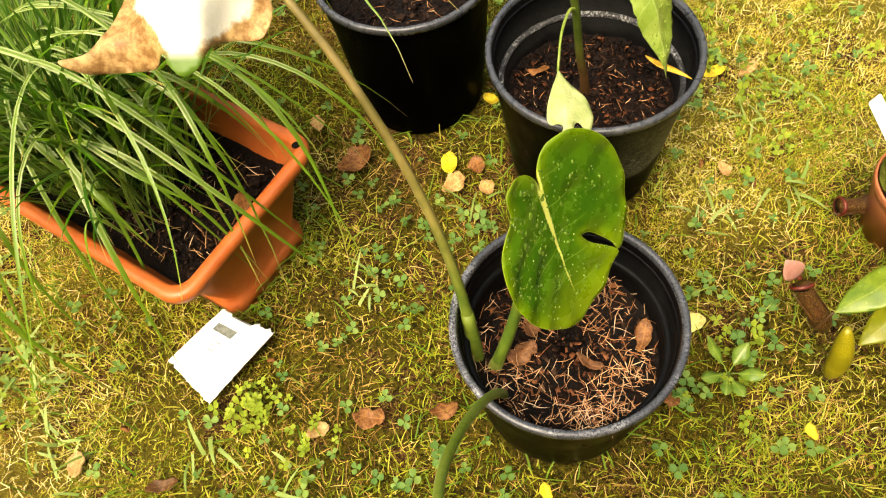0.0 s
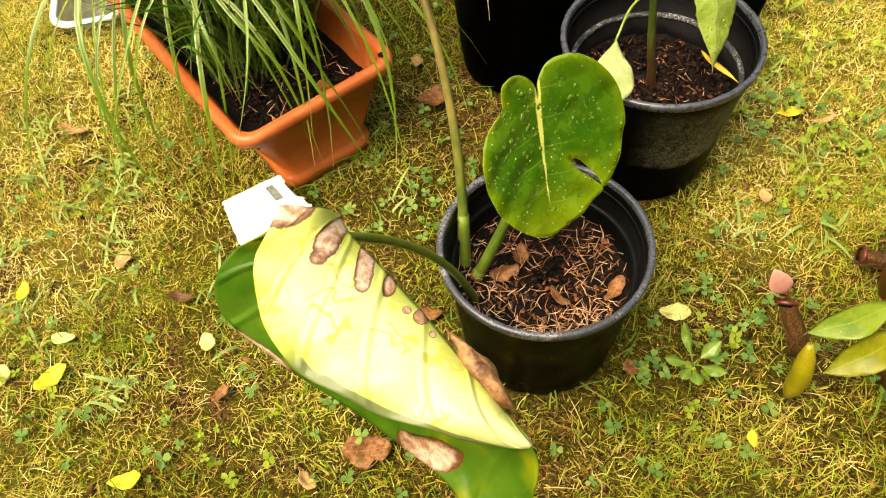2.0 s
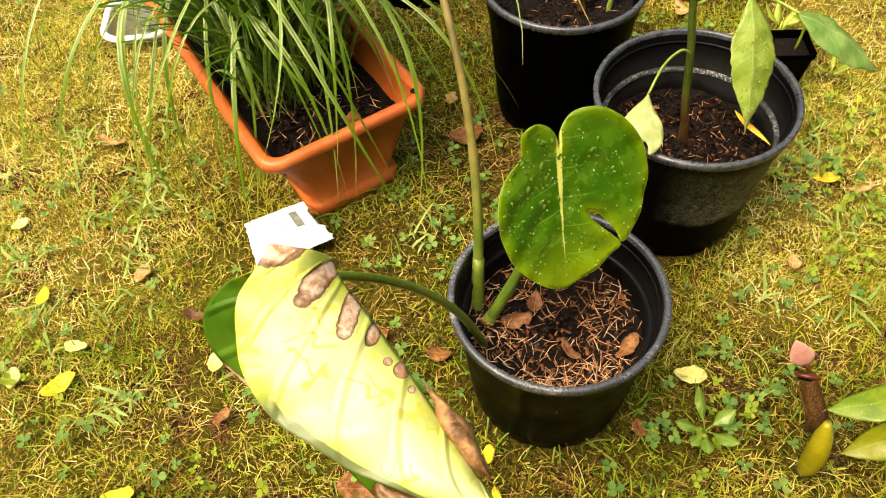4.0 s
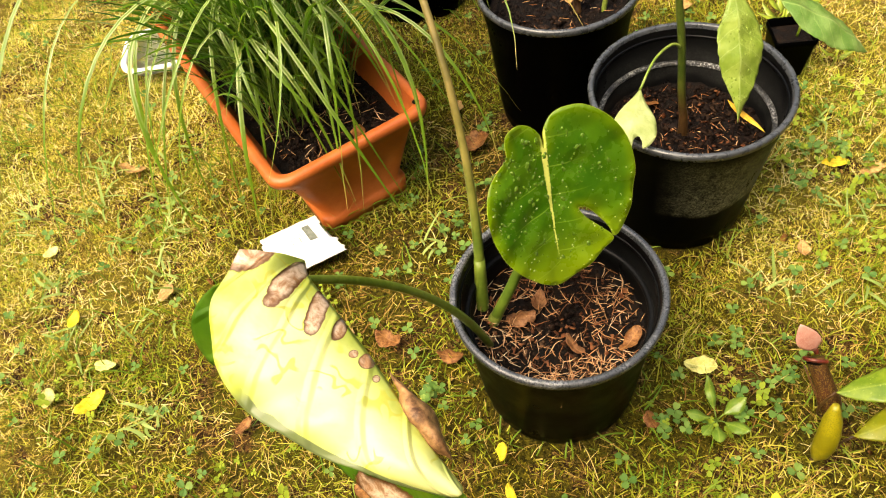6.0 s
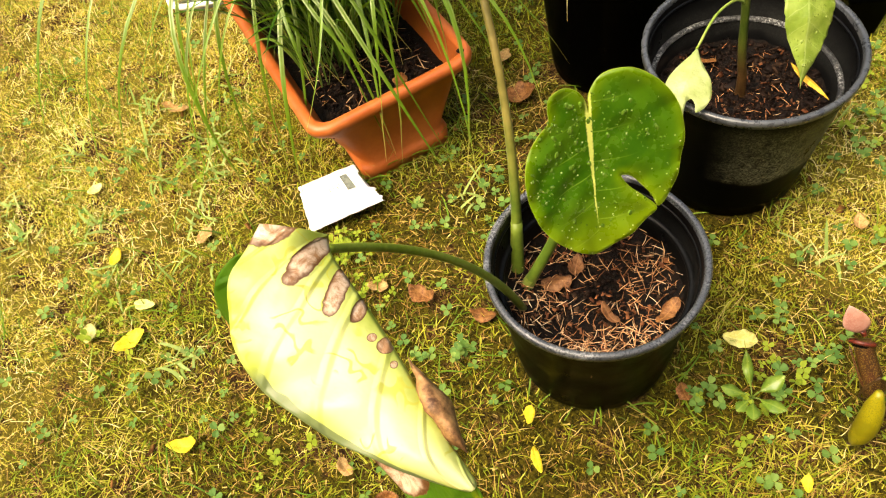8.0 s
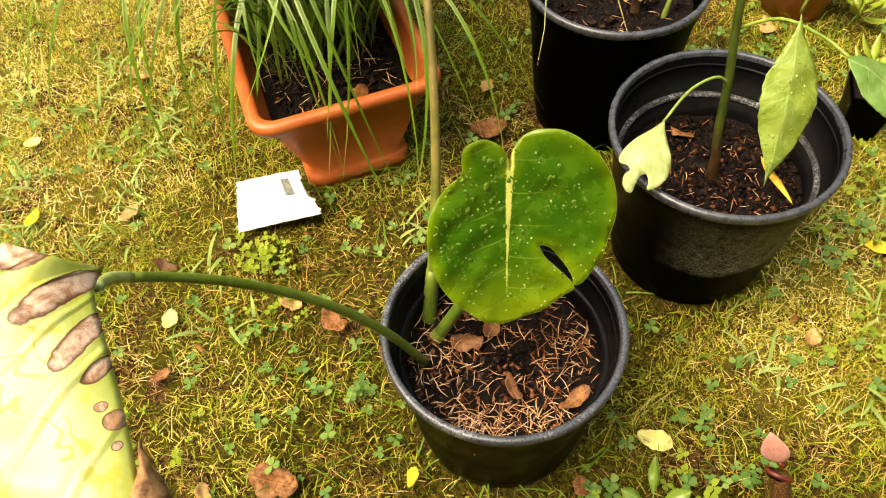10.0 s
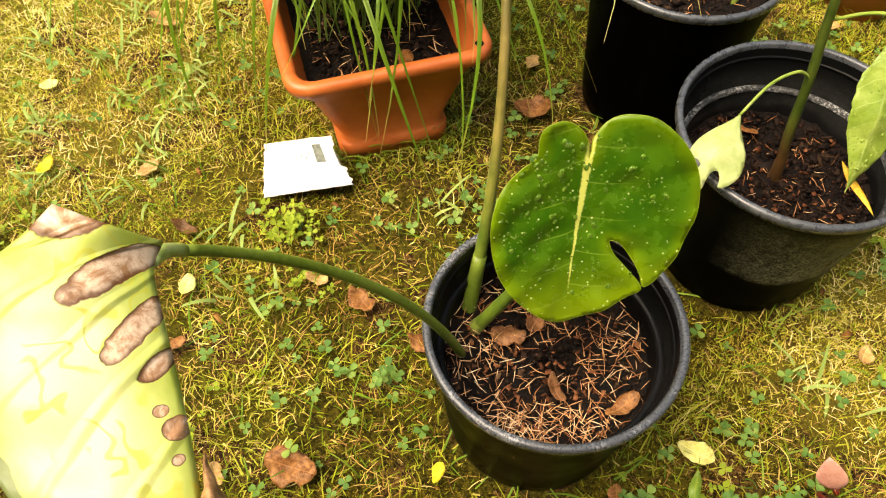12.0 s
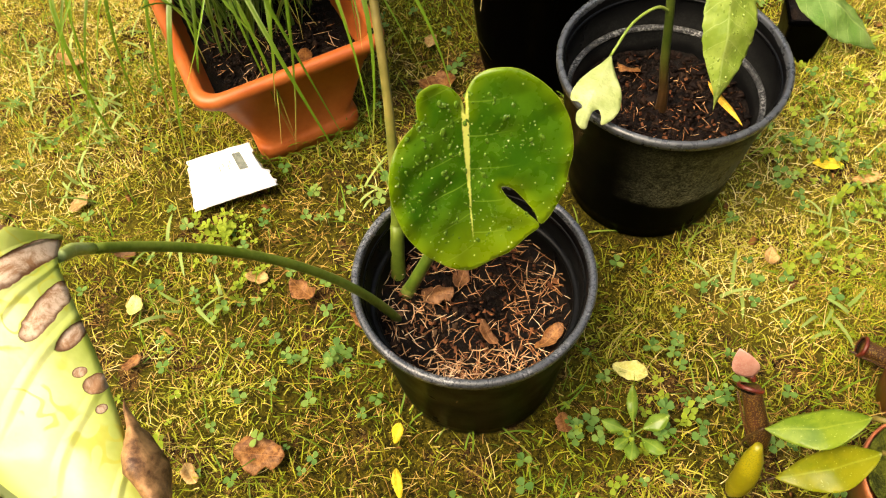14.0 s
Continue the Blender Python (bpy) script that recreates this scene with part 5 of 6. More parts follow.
    def folded(name, fold, free, bulge, n=64, k=30, ribs=1.0):
        a, b = spline(fold, n), spline(free, n)
        verts, uv = [], []
        for i in range(n):
            for j in range(k):
                t = j / (k - 1)
                p = a[i] * (1 - t) + b[i] * t
                wave = 0.0022 * math.sin(i * 0.47 + 2.2 * t) * t
                q = p + np.array(bulge) * math.sin(math.pi * t ** 0.75) * (1 - 0.35 * i / n) + np.array((0, 0, wave))
                q = q + np.array((0.10, -0.35, 0.9)) * 0.0042 * ribs * (abs(math.sin(math.pi * (5.5 * i / n - 1.8 * t))) ** 0.7 - 0.5) * math.sin(math.pi * t)
                q = q + np.array((0.0, 0.0, 0.0015 * noise.noise(Vector(p) * 60)))
                verts.append(tuple(q))
                uv.append((i / (n - 1), t))
        faces = [(i * k + j, (i + 1) * k + j, (i + 1) * k + j + 1, i * k + j + 1) for i in range(n - 1) for j in range(k - 1)]
        return mesh_of(name, verts, faces, uv)

    fold = [(-0.010, 0.060, 0.577), (0.003, 0.047, 0.580), (0.027, 0.034, 0.577), (0.055, 0.019, 0.569), (0.085, 0.001, 0.562), (0.114, -0.017, 0.555), (0.139, -0.030, 0.545)]
    free = [(-0.030, 0.034, 0.610), (-0.031, 0.002, 0.603), (-0.017, -0.026, 0.590), (0.009, -0.043, 0.576), (0.047, -0.048, 0.566), (0.089, -0.047, 0.558), (0.135, -0.038, 0.546)]
    old = part("wilted_leaf", folded("wilted_half", fold, free, (0.006, -0.004, 0.010), ribs=0.5), M_UNDER, plant, "folded wilted leaf, yellow underside with brown patches", None, 0.0007)
    edge = spline(fold, 60)[35:54]
    boat = tube("curled_edge", edge + np.array((0.005, 0.002, -0.001)), (0.0008, 0.0088, 0.0122, 0.0098, 0.0006), 16, 0.5)
    for v in boat.vertices:
        v.co += noise.noise_vector(v.co * 75.0) * 0.0030 + noise.noise_vector(v.co * 210.0) * 0.0010
    part("curled_edge", boat, M_CURL, old, "brown boat-shaped curled edge")
    fold2 = [(-0.016, 0.052, 0.572), (0.000, 0.040, 0.572), (0.022, 0.026, 0.566), (0.050, 0.010, 0.558), (0.082, -0.008, 0.551), (0.114, -0.022, 0.545), (0.144, -0.034, 0.536), (0.148, -0.050, 0.508), (0.143, -0.070, 0.473)]
    free2 = [(-0.040, 0.042, 0.578), (-0.074, 0.026, 0.558), (-0.087, 0.007, 0.530), (-0.080, -0.001, 0.504), (-0.049, -0.008, 0.484), (-0.008, -0.016, 0.472), (0.039, -0.027, 0.464), (0.087, -0.043, 0.462), (0.115, -0.062, 0.462), (0.141, -0.071, 0.470)]
    part("green_half", folded("green_half", fold2, free2, (-0.006, 0.004, -0.016)), M_FACE, old, "dark green face of the folded leaf", None, 0.0007)

    # the dried leaf on the tall stalk
    top = plane_pose((-0.179, 0.393, 0.688), (-0.053, -0.868, -0.493), (0.995, -0.007, -0.095))
    shape = [(0.0, 0.0), (-0.022, 0.012), (-0.042, 0.038), (-0.052, 0.064), (-0.059, 0.081), (-0.074, 0.089), (-0.064, 0.094), (-0.042, 0.091), (-0.021, 0.089), (-0.011, 0.085), (-0.0085, 0.091), (0.0, 0.098), (0.010, 0.093), (0.013, 0.086), (0.017, 0.077), (0.026, 0.072), (0.044, 0.068), (0.048, 0.046), (0.036, 0.018), (0.020, 0.003)]
    shape = [(float(x), float(y)) for x, y in spline([(x, y, 0.0) for x, y in [*shape, shape[0]]], 90)[:-1, :2]]

    def crumple(x, y):
        wing = max(0.0, abs(x) - 0.012)
        return 1.3 * wing - 20.0 * wing * wing + 0.006 * math.sin(95 * y + 60 * x) * min(1.0, wing / 0.01) + 0.004 * noise.noise(Vector((x * 60, y * 60, 3.0))) + 2.0 * (y - 0.05) ** 2

    part("dried_leaf", blade("dried_leaf", shape, 0.004, crumple), withered(), plant, "dry curled cream and brown leaf with a green tip", top, 0.0007)


monstera()


# ---- the pepper plant in the muddy pot ----
def pepper():
    plant = thing("pepper_plant", 0.13, 0.74, POT2_SOIL, "green pepper plant with drooping wet leaves in the muddy pot", "pepper plant")
    part("stem", tube("pepper_stem", spline([(0.128, 0.730, 0.150), (0.119, 0.732, 0.20), (0.110, 0.734, 0.272), (0.096, 0.740, 0.345), (0.088, 0.742, 0.42), (0.090, 0.742, 0.50)], 20), (0.0062, 0.0056, 0.0050, 0.0046)), M_STEM, plant)
    part("stem_base", tube("pepper_stem_base", spline([(0.132, 0.728, POT2_SOIL - 0.006), (0.131, 0.728, 0.128), (0.128, 0.730, 0.153), (0.125, 0.7308, 0.168)], 14), (0.0100, 0.0074, 0.0066, 0.0055)), M_STEM, plant, "brown woody foot of the stem")

    def leaf(petiole, base, tip, across, width, material, label, fold=0.25, droop=0.25, thick=0.0021, torn=None, beads=0):
        b, t = Vector(base), Vector(tip)
        length = (t - b).length
        part("petiole", tube("pepper_petiole", spline(petiole, 16), (thick, thick * 0.75)), M_PEPPER, plant)
        outline = torn or [tuple(q) for q in lanceolate(length * 1.03, width, 40, 0.47, 0.018)]
        wave = RNG.uniform(0, 6)

        def bend(x, y):
            quilt = abs(math.sin((y - 0.7 * abs(x)) * math.pi / 0.021)) * min(1.0, abs(x) / 0.008)
            return fold * abs(x) - droop * length * math.sin(math.pi * y / length) * 0.25 + 0.0012 * math.sin(y * 130 + wave + 60 * abs(x)) + 0.0014 * quilt

        m = plane_pose(b, t - b, across)
        green = part("leaf", blade("pepper_leaf", outline, 0.004, bend), material, plant, label, m, 0.0006)
        if beads:
            dome = [(math.cos(a) * c, math.sin(a) * c, h) for c, h in ((1.0, 0.0), (0.75, 0.4), (0.35, 0.58)) for a in np.arange(7) * 2 * math.pi / 7]
            verts, faces = [], []
            for _ in range(beads):
                y = RNG.uniform(0.12, 0.88) * length
                x = RNG.uniform(-0.8, 0.8) * 0.5 * width * math.sin(math.pi * y / length)
                r, c = min(0.0014, 0.0004 + RNG.gamma(1.2, 0.0003)), len(verts)
                for side in (1.0, -1.0):
                    c = len(verts)
                    verts += [(x + r * px, y + r * 1.3 * py, bend(x, y) + side * (0.0005 + r * pz)) for px, py, pz in dome]
                    faces += [(c + 7 * l + j, c + 7 * l + (j + 1) % 7, c + 7 * l + 7 + (j + 1) % 7, c + 7 * l + 7 + j)[::int(side)] for l in (0, 1) for j in range(7)]
                    faces += [tuple(c + 14 + j for j in range(7))[::int(side)], tuple(c + j for j in range(7))[::-int(side)]]
            tagged(part("rain_water", mesh_of("leaf_rain", verts, faces), M_DEW, green, m=m), kind="stuff")

    half = [(0.0, 0.0), (0.06, 0.07), (0.14, 0.26), (0.24, 0.58), (0.34, 0.88), (0.44, 1.0), (0.55, 0.98), (0.66, 0.82), (0.78, 0.52), (0.88, 0.22), (0.95, 0.06), (1.0, 0.0)]
    edge = spline([(s, w, 0.0) for s, w in half], 46)
    saw = lambda i: 1.0 + 0.02 * (i % 3)
    long = [(0.030 * max(0.0, w) * saw(i) + 0.005 * math.sin(3.0 * s), 0.184 * s) for i, (s, w, _) in enumerate(edge)] + [(-0.030 * max(0.0, w) * saw(i) + 0.005 * math.sin(3.0 * s), 0.184 * s) for i, (s, w, _) in list(enumerate(edge))[-2:0:-1]]
    leaf([(0.089, 0.742, 0.485), (0.130, 0.738, 0.515), (0.160, 0.730, 0.460), (0.158, 0.725, 0.397)], (0.158, 0.726, 0.397), (0.209, 0.624, 0.258), (0.75, 0.55, -0.1), 0.064, M_PEPPER, "drooping light green leaf beaded with rain", torn=long, beads=90)
    torn = [(0.0, 0.0), (0.006, 0.010), (0.017, 0.024), (0.0275, 0.040), (0.034, 0.056), (0.033, 0.070), (0.027, 0.083), (0.021, 0.087), (0.018, 0.078), (0.012, 0.072), (0.007, 0.078), (0.007, 0.090), (0.008, 0.099), (0.002, 0.102), (-0.006, 0.096), (-0.009, 0.085), (-0.006, 0.077), (-0.012, 0.073), (-0.020, 0.074), (-0.024, 0.066), (-0.022, 0.050), (-0.014, 0.030), (-0.005, 0.012)]
    torn = [(float(px), float(py)) for px, py in spline([(px, py, 0.0) for px, py in [*torn, torn[0]]], 80)[:-1, :2]]
    leaf([(0.110, 0.733, 0.272), (0.099, 0.712, 0.289), (0.086, 0.672, 0.291), (0.079, 0.632, 0.270)], (0.079, 0.634, 0.270), (0.088, 0.534, 0.246), (0.045, 0.035, -0.004), 0.068, M_PEPPER_PALE, "pale limp leaf with a torn hole", 0.12, 0.20, torn=torn)
    leaf([(0.094, 0.745, 0.335), (0.14, 0.735, 0.375), (0.19, 0.708, 0.392), (0.222, 0.694, 0.391)], (0.222, 0.693, 0.391), (0.332, 0.733, 0.312), (-0.25, 0.9, 0.15), 0.072, M_PEPPER_DEEP, "deep green leaf reaching past the pot")
    part("petiole", tube("pepper_petiole", spline([(0.090, 0.743, 0.40), (0.075, 0.760, 0.43), (0.06, 0.785, 0.47)], 10), (0.0024, 0.002)), M_PEPPER, plant)
    part("petiole", tube("pepper_petiole", spline([(0.092, 0.744, 0.37), (0.105, 0.755, 0.42), (0.118, 0.765, 0.48)], 10), (0.0022, 0.0018)), M_PEPPER, plant)


pepper()


# ---- fallen leaves ----
def fallen(x, y, z, length, width, turn, material, label, tilt=(0.0, 0.0), curl=0.25, belly=0.5, name="fallen_leaf", group="fallen leaves"):
    seed = RNG.uniform(0, 9)
    rag = 1.0 if material in (M_BROWN, M_TAN, M_SOAKED, M_DARK) else 0.3
    outline = []
    for i in range(44):
        a = 2 * math.pi * i / 44
        s = 0.5 - 0.5 * math.cos(a)
        w = math.sin(a) * abs(math.sin(a)) ** 0.25 * (1 + (belly - 0.5) * 1.6 * math.cos(a))
        w *= 1 + 0.10 * math.sin(3 * a + seed) + 0.05 * math.sin(11 * a + 2 * seed)
        w *= 1 - 0.55 * rag * max(0.0, noise.noise(Vector((2.2 * math.cos(a) + seed, 2.2 * math.sin(a), seed))) + 0.1)
        outline.append((w * width / 2 + 0.06 * width * math.sin(5 * s + seed), (s - 0.5) * length))
    me = blade("fallen_leaf", outline, max(0.003, length / 12), lambda px, py: curl * (abs(px) * 0.8 + 2.0 * py * py / length) + 0.0012 * math.sin(seed + 260 * px + 150 * py) + 0.005 * rag * noise.noise(Vector((px * 70 + seed, py * 55, seed))))
    m = pose(x, y, z, 0, 0, turn) @ pose(0, 0, 0, tilt[0], tilt[1], 0)
    return single(name, me, material, label, "fallen leaf", group, m=m, thick=0.0005)


LAWN_LEAVES = []
LAWN_LEAVES += [(*q, M_YELLOW) for q in ((-0.702, 0.146, 0.034, 0.022, 20), (-0.566, 0.037, 0.052, 0.030, -25), (0.374, 0.257, 0.022, 0.013, 10), (0.364, 0.856, 0.042, 0.020, -75), (0.073, 0.139, 0.036, 0.012, 40), (-0.075, 0.700, 0.040, 0.026, 5), (0.039, 0.190, 0.025, 0.014, 15), (-0.376, -0.055, 0.048, 0.024, -65), (-0.004, 0.825, 0.030, 0.020, 60),)]
LAWN_LEAVES += [(*q, M_CREAM) for q in ((-0.593, 0.098, 0.036, 0.020, -70), (-0.375, 0.155, 0.032, 0.024, 30), (0.247, 0.407, 0.044, 0.026, -80), (-0.846, 0.243, 0.030, 0.020, -30), (-0.641, 0.018, 0.034, 0.026, 30), (0.25, 0.98, 0.040, 0.028, 20),)]
LAWN_LEAVES += [(*q, M_TAN) for q in ((-0.824, 0.455, 0.055, 0.026, -70), (-0.070, 0.660, 0.042, 0.034, -60), (-0.018, 0.655, 0.030, 0.024, 20), (-0.255, 0.277, 0.032, 0.022, -60), (0.344, 0.662, 0.028, 0.020, 15), (-0.150, 0.020, 0.030, 0.020, 70), (-0.583, 0.244, 0.036, 0.026, 10), (0.420, 0.857, 0.040, 0.022, -60), (-0.298, 0.806, 0.040, 0.024, 10), (0.03, 1.22, 0.05, 0.03, 40), (-0.95, 0.06, 0.044, 0.028, 70),)]
LAWN_LEAVES += [(*q, M_BROWN) for q in ((-0.226, 0.715, 0.062, 0.044, -60), (-0.031, 0.697, 0.034, 0.028, 10), (-0.088, 0.299, 0.040, 0.026, -70), (-0.093, 0.084, 0.066, 0.046, -65), (0.206, 0.304, 0.026, 0.022, 40), (-0.028, -0.004, 0.048, 0.038, -40), (-0.079, 0.011, 0.032, 0.024, -60), (-0.318, 0.092, 0.030, 0.018, -30), (-0.187, 0.294, 0.044, 0.030, 80),)]
LAWN_LEAVES += [(*q, M_DARK) for q in ((-0.458, 0.215, 0.044, 0.020, -75),)]
LEAF_WORDS = {M_YELLOW.name: "yellow fallen leaf lying on the lawn", M_BROWN.name: "brown curled fallen leaf lying on the lawn", M_TAN.name: "tan dry fallen leaf lying on the lawn", M_CREAM.name: "pale cream fallen leaf lying on the lawn", M_DARK.name: "dark rotting fallen leaf in the moss"}
for lx, ly, ll, lw, turn, lm in LAWN_LEAVES:
    fallen(lx, ly, lawn_height(lx, ly) + 0.014, ll, lw, turn, lm, LEAF_WORDS[lm.name], (RNG.normal(0, 7), RNG.normal(0, 7)), RNG.uniform(0.1, 0.6), RNG.uniform(0.36, 0.66))

fallen(0.018, 0.331, POT1_SOIL + 0.008, 0.040, 0.030, -70, M_SOAKED, "brown toothed leaf lying on the potting soil", (8, -6), 0.2)
fallen(0.161, 0.340, POT1_SOIL + 0.020, 0.042, 0.020, -25, M_BROWN, "tan dry leaf leaning on the pot wall", (10, -28), 0.35)
fallen(0.094, 0.315, POT1_SOIL + 0.008, 0.034, 0.016, 60, M_SOAKED, "brown curled leaf scrap on the potting soil", (6, 14), 0.4)
fallen(0.030, 0.365, POT1_SOIL + 0.008, 0.030, 0.020, 10, M_SOAKED, "brown leaf scrap on the potting soil", (6, 4), 0.3)
fallen(0.066, 0.765, POT2_SOIL + 0.014, 0.036, 0.026, 75, M_BROWN, "brown leaf on the muddy pot's soil", (-8, 10), 0.2)
single("fallen_leaf", blade("narrow_leaf", lanceolate(0.066, 0.0100, 14, 0.45), 0.004, lambda x, y: 0.25 * abs(x) + 0.0015 * math.sin(90 * y)), M_AMBER, "narrow yellow leaf caught on the muddy pot's rim", "fallen leaf", "fallen leaves", m=plane_pose((0.189, 0.661, 0.256), (0.057, -0.031, -0.017), (0.45, 0.85, 0.1)), thick=0.0005)
fallen(-0.347, 0.557, 0.140, 0.036, 0.024, 20, M_BROWN, "brown leaf standing in the window box", (60, 10), 0.3)


# ---- the torn white packet ----
def packet():
    card = thing("seed_packet", -0.40, 0.385, 0.02, "torn white plastic seed packet lying on the grass", "packet")
    a, b, c, d = (np.array(q) for q in ((-0.408, 0.318, 0.009), (-0.326, 0.418, 0.014), (-0.392, 0.441, 0.050), (-0.467, 0.376, 0.030)))
    n = 26
    verts = []
    for j in range(n + 1):
        for i in range(n + 1):
            u, v = i / n, j / n
            p = (a * (1 - u) + b * u) * (1 - v) + (d * (1 - u) + c * u) * v
            rag = 0.0022 * noise.noise(Vector((u * 14, v * 14, 4.0)))
            if u in (0.0, 1.0) or v in (0.0, 1.0):
                p = p + np.array((rag, rag, 0)) * 1.6
            if u > 0.72 and 0.35 < v < 0.8 and u == 1.0:
                p = p + (a - b) * 0.06
            p = p + np.array((0, 0, 0.006 * math.sin(math.pi * u) * math.sin(math.pi * v) + 0.0012 * noise.noise(Vector((u * 5, v * 5, 7.0)))))
            verts.append(tuple(p))
    faces = [(j * (n + 1) + i, j * (n + 1) + i + 1, (j + 1) * (n + 1) + i + 1, (j + 1) * (n + 1) + i) for j in range(n) for i in range(n)]
    part("sheet", mesh_of("packet_sheet", verts, faces), M_PAPER, card, m=None, thick=0.0012)

    def patch(u0, u1, v0, v1, name, label):
        q = []
        for u, v in ((u0, v0), (u1, v0), (u1, v1), (u0, v1)):
            p = (a * (1 - u) + b * u) * (1 - v) + (d * (1 - u) + c * u) * v
            q.append(tuple(p + np.array((0, 0, 0.0016 + 0.006 * math.sin(math.pi * u) * math.sin(math.pi * v)))))
        part(name, mesh_of(name, q, [(0, 1, 2, 3)]), M_PRINT, card, label)

    patch(0.68, 0.80, 0.46, 0.84, "printed_block", "dark grey-green printed block")
    for k, (u, v) in enumerate(((0.60, 0.62), (0.56, 0.50), (0.50, 0.58), (0.44, 0.52))):
        patch(u, u + 0.012, v, v + 0.10 + 0.03 * (k % 2), "print_line", "faint grey line of print")


packet()


# ---- small pots with pitcher plants, and what stands behind ----
def small_clay_pot(x, y, radius, height, label):
    pot = thing("clay_pot", x, y, 0.0, label, "plant pot", "small terracotta pots")
    r, b, h = radius, radius * 0.70, height
    m = pose(x, y, 0.0)
    part("body", lathe("clay_body", [(0.0, -0.010), (b, -0.010), (b + (r - b) * 0.75, h * 0.75), (r - 0.003, h - 0.014), (r - 0.0008, h - 0.012), (r, h - 0.002), (r - 0.001, h), (r - 0.0032, h - 0.0005), (r - 0.0045, h - 0.02), (b, h * 0.3), (0.0, h * 0.3)], 48), M_CLAY, pot, m=m)
    soil_disc(x, y, h - 0.018, r - 0.004, "mossy soil in a small terracotta pot", x * 9, 0.005, M_POTMOSS)
    return pot


small_clay_pot(0.565, 0.548, 0.070, 0.100, "small terracotta pot with a pitcher plant")
small_clay_pot(0.567, 0.408, 0.070, 0.090, "small terracotta pot behind pitcher plant leaves")
small_clay_pot(0.035, 1.325, 0.080, 0.100, "small terracotta pot far back on the lawn")


def pitcher_plant():
    plant = thing("pitcher_plant", 0.567, 0.408, 0.07, "tropical pitcher plant with drooping leaves and pitchers", "pitcher plant")

    def cup(name, foot, mouth, radius, material, label, lid=None, facing=None):
        """A pitcher: a waisted tube with a flared, tilted lip round an open mouth, and a lid on a short spur."""
        f, mth = np.array(foot), np.array(mouth)
        mid = (f + mth) / 2 + np.array((0.006, -0.004, -0.004))
        path = spline([f, mid, mth], 22)
        body = part("pitcher", tube(name, path, [radius * q for q in (0.40, 0.95, 1.08, 0.98, 0.88, 0.84, 0.80)], 22), material, plant, label)
        d = Vector(facing or mth - mid)
        top = Matrix.Translation(Vector(mth)) @ d.to_track_quat("Z", "Y").to_matrix().to_4x4()
        part("mouth", lathe("pitcher_mouth", [(0.0, -0.010), (radius * 0.75, -0.006), (radius * 0.86, 0.0012)], 24), M_SOIL, body, "dark open mouth", top)
        part("lip", lathe("pitcher_lip", [(radius * 0.82, -0.001), (radius * 1.00, -0.003), (radius * 1.10, -0.002), (radius * 1.13, 0.0005), (radius * 1.04, 0.0022), (radius * 0.86, 0.002)], 28, 0.05), M_LIP, body, "dark red ribbed lip", top)
        for side in (-1, 1):
            wing = spline([Vector(mth) + Vector((0.011 * side, -0.010, -0.004)), Vector(mid) + Vector((0.009 * side, -0.011, 0.0)), Vector(f) + Vector((0.003 * side, -0.006, 0.006))], 12)
            part("wing", tube("pitcher_wing", wing, (0.0012, 0.0018, 0.0008), 6), material, body)
        if lid is not None:
            part("lid", blade("pitcher_lid", [(x, y) for x, y in lanceolate(0.050, 0.033, 18, 0.52)], 0.004, lambda x, y: 4.0 * x * x + 0.12 * abs(x) - 4.0 * (y - 0.02) ** 2), M_LID, body, "pink rounded lid with a crease", lid, 0.0008)
            part("spur", tube("lid_spur", spline([Vector(mth) + Vector((0.0, 0.010, 0.0)), Vector(mth) + Vector((-0.003, 0.011, 0.006)), lid.translation], 8), (0.0032, 0.0022)), M_LIP, body, "thin red neck of the lid")

    def pod(foot, mouth, radius):
        f, mth = np.array(foot), np.array(mouth)
        path = spline([f, (f + mth) / 2 + np.array((0.004, -0.004, -0.004)), mth], 16)
        part("pitcher", tube("yellow_pitcher", path, [radius * q for q in (0.3, 0.85, 1.0, 0.98, 0.8, 0.30)], 18), M_PITCHER_Y, plant, "dull yellow closed pitcher")

    cup("red_pitcher", (0.414, 0.386, 0.014), (0.375, 0.421, 0.078), 0.0135, M_PITCHER, "dark red speckled pitcher", plane_pose((0.371, 0.428, 0.084), (-0.024, 0.002, 0.040), (0.80, 0.42, 0.40)), (-0.15, 0.80, 0.60))
    pod((0.404, 0.322, 0.012), (0.399, 0.346, 0.112), 0.0135)
    cup("brown_pitcher", (0.530, 0.578, 0.026), (0.478, 0.566, 0.028), 0.0130, M_PITCHER, "brown dried pitcher lying on the grass")

    def nep(base, tip, across, width, material, label):
        b, t = Vector(base), Vector(tip)
        length = (t - b).length
        part("leaf", blade("nepenthes_leaf", lanceolate(length, width, 20, 0.52), 0.005, lambda x, y: 0.18 * abs(x) + 0.10 * length * math.sin(math.pi * y / length) + 0.0012 * math.sin(140 * y + 50 * x)), material, plant, label, plane_pose(b, t - b, across), 0.0008)
        part("leaf_stalk", tube("leaf_stalk", spline([(0.566, 0.408, 0.07), ((b.x + 0.566) / 2, (b.y + 0.408) / 2, b.z + 0.012), tuple(b)], 10), (0.003, 0.0026)), M_STALK, plant)
        return t

    nep((0.480, 0.412, 0.150), (0.402, 0.380, 0.083), (0.35, -0.9, 0.15), 0.052, M_NEP, "glossy yellow-green leaf beaded with rain")
    nep((0.503, 0.391, 0.130), (0.435, 0.349, 0.048), (0.50, -0.8, 0.12), 0.054, M_NEP_Y, "yellowing strap leaf")
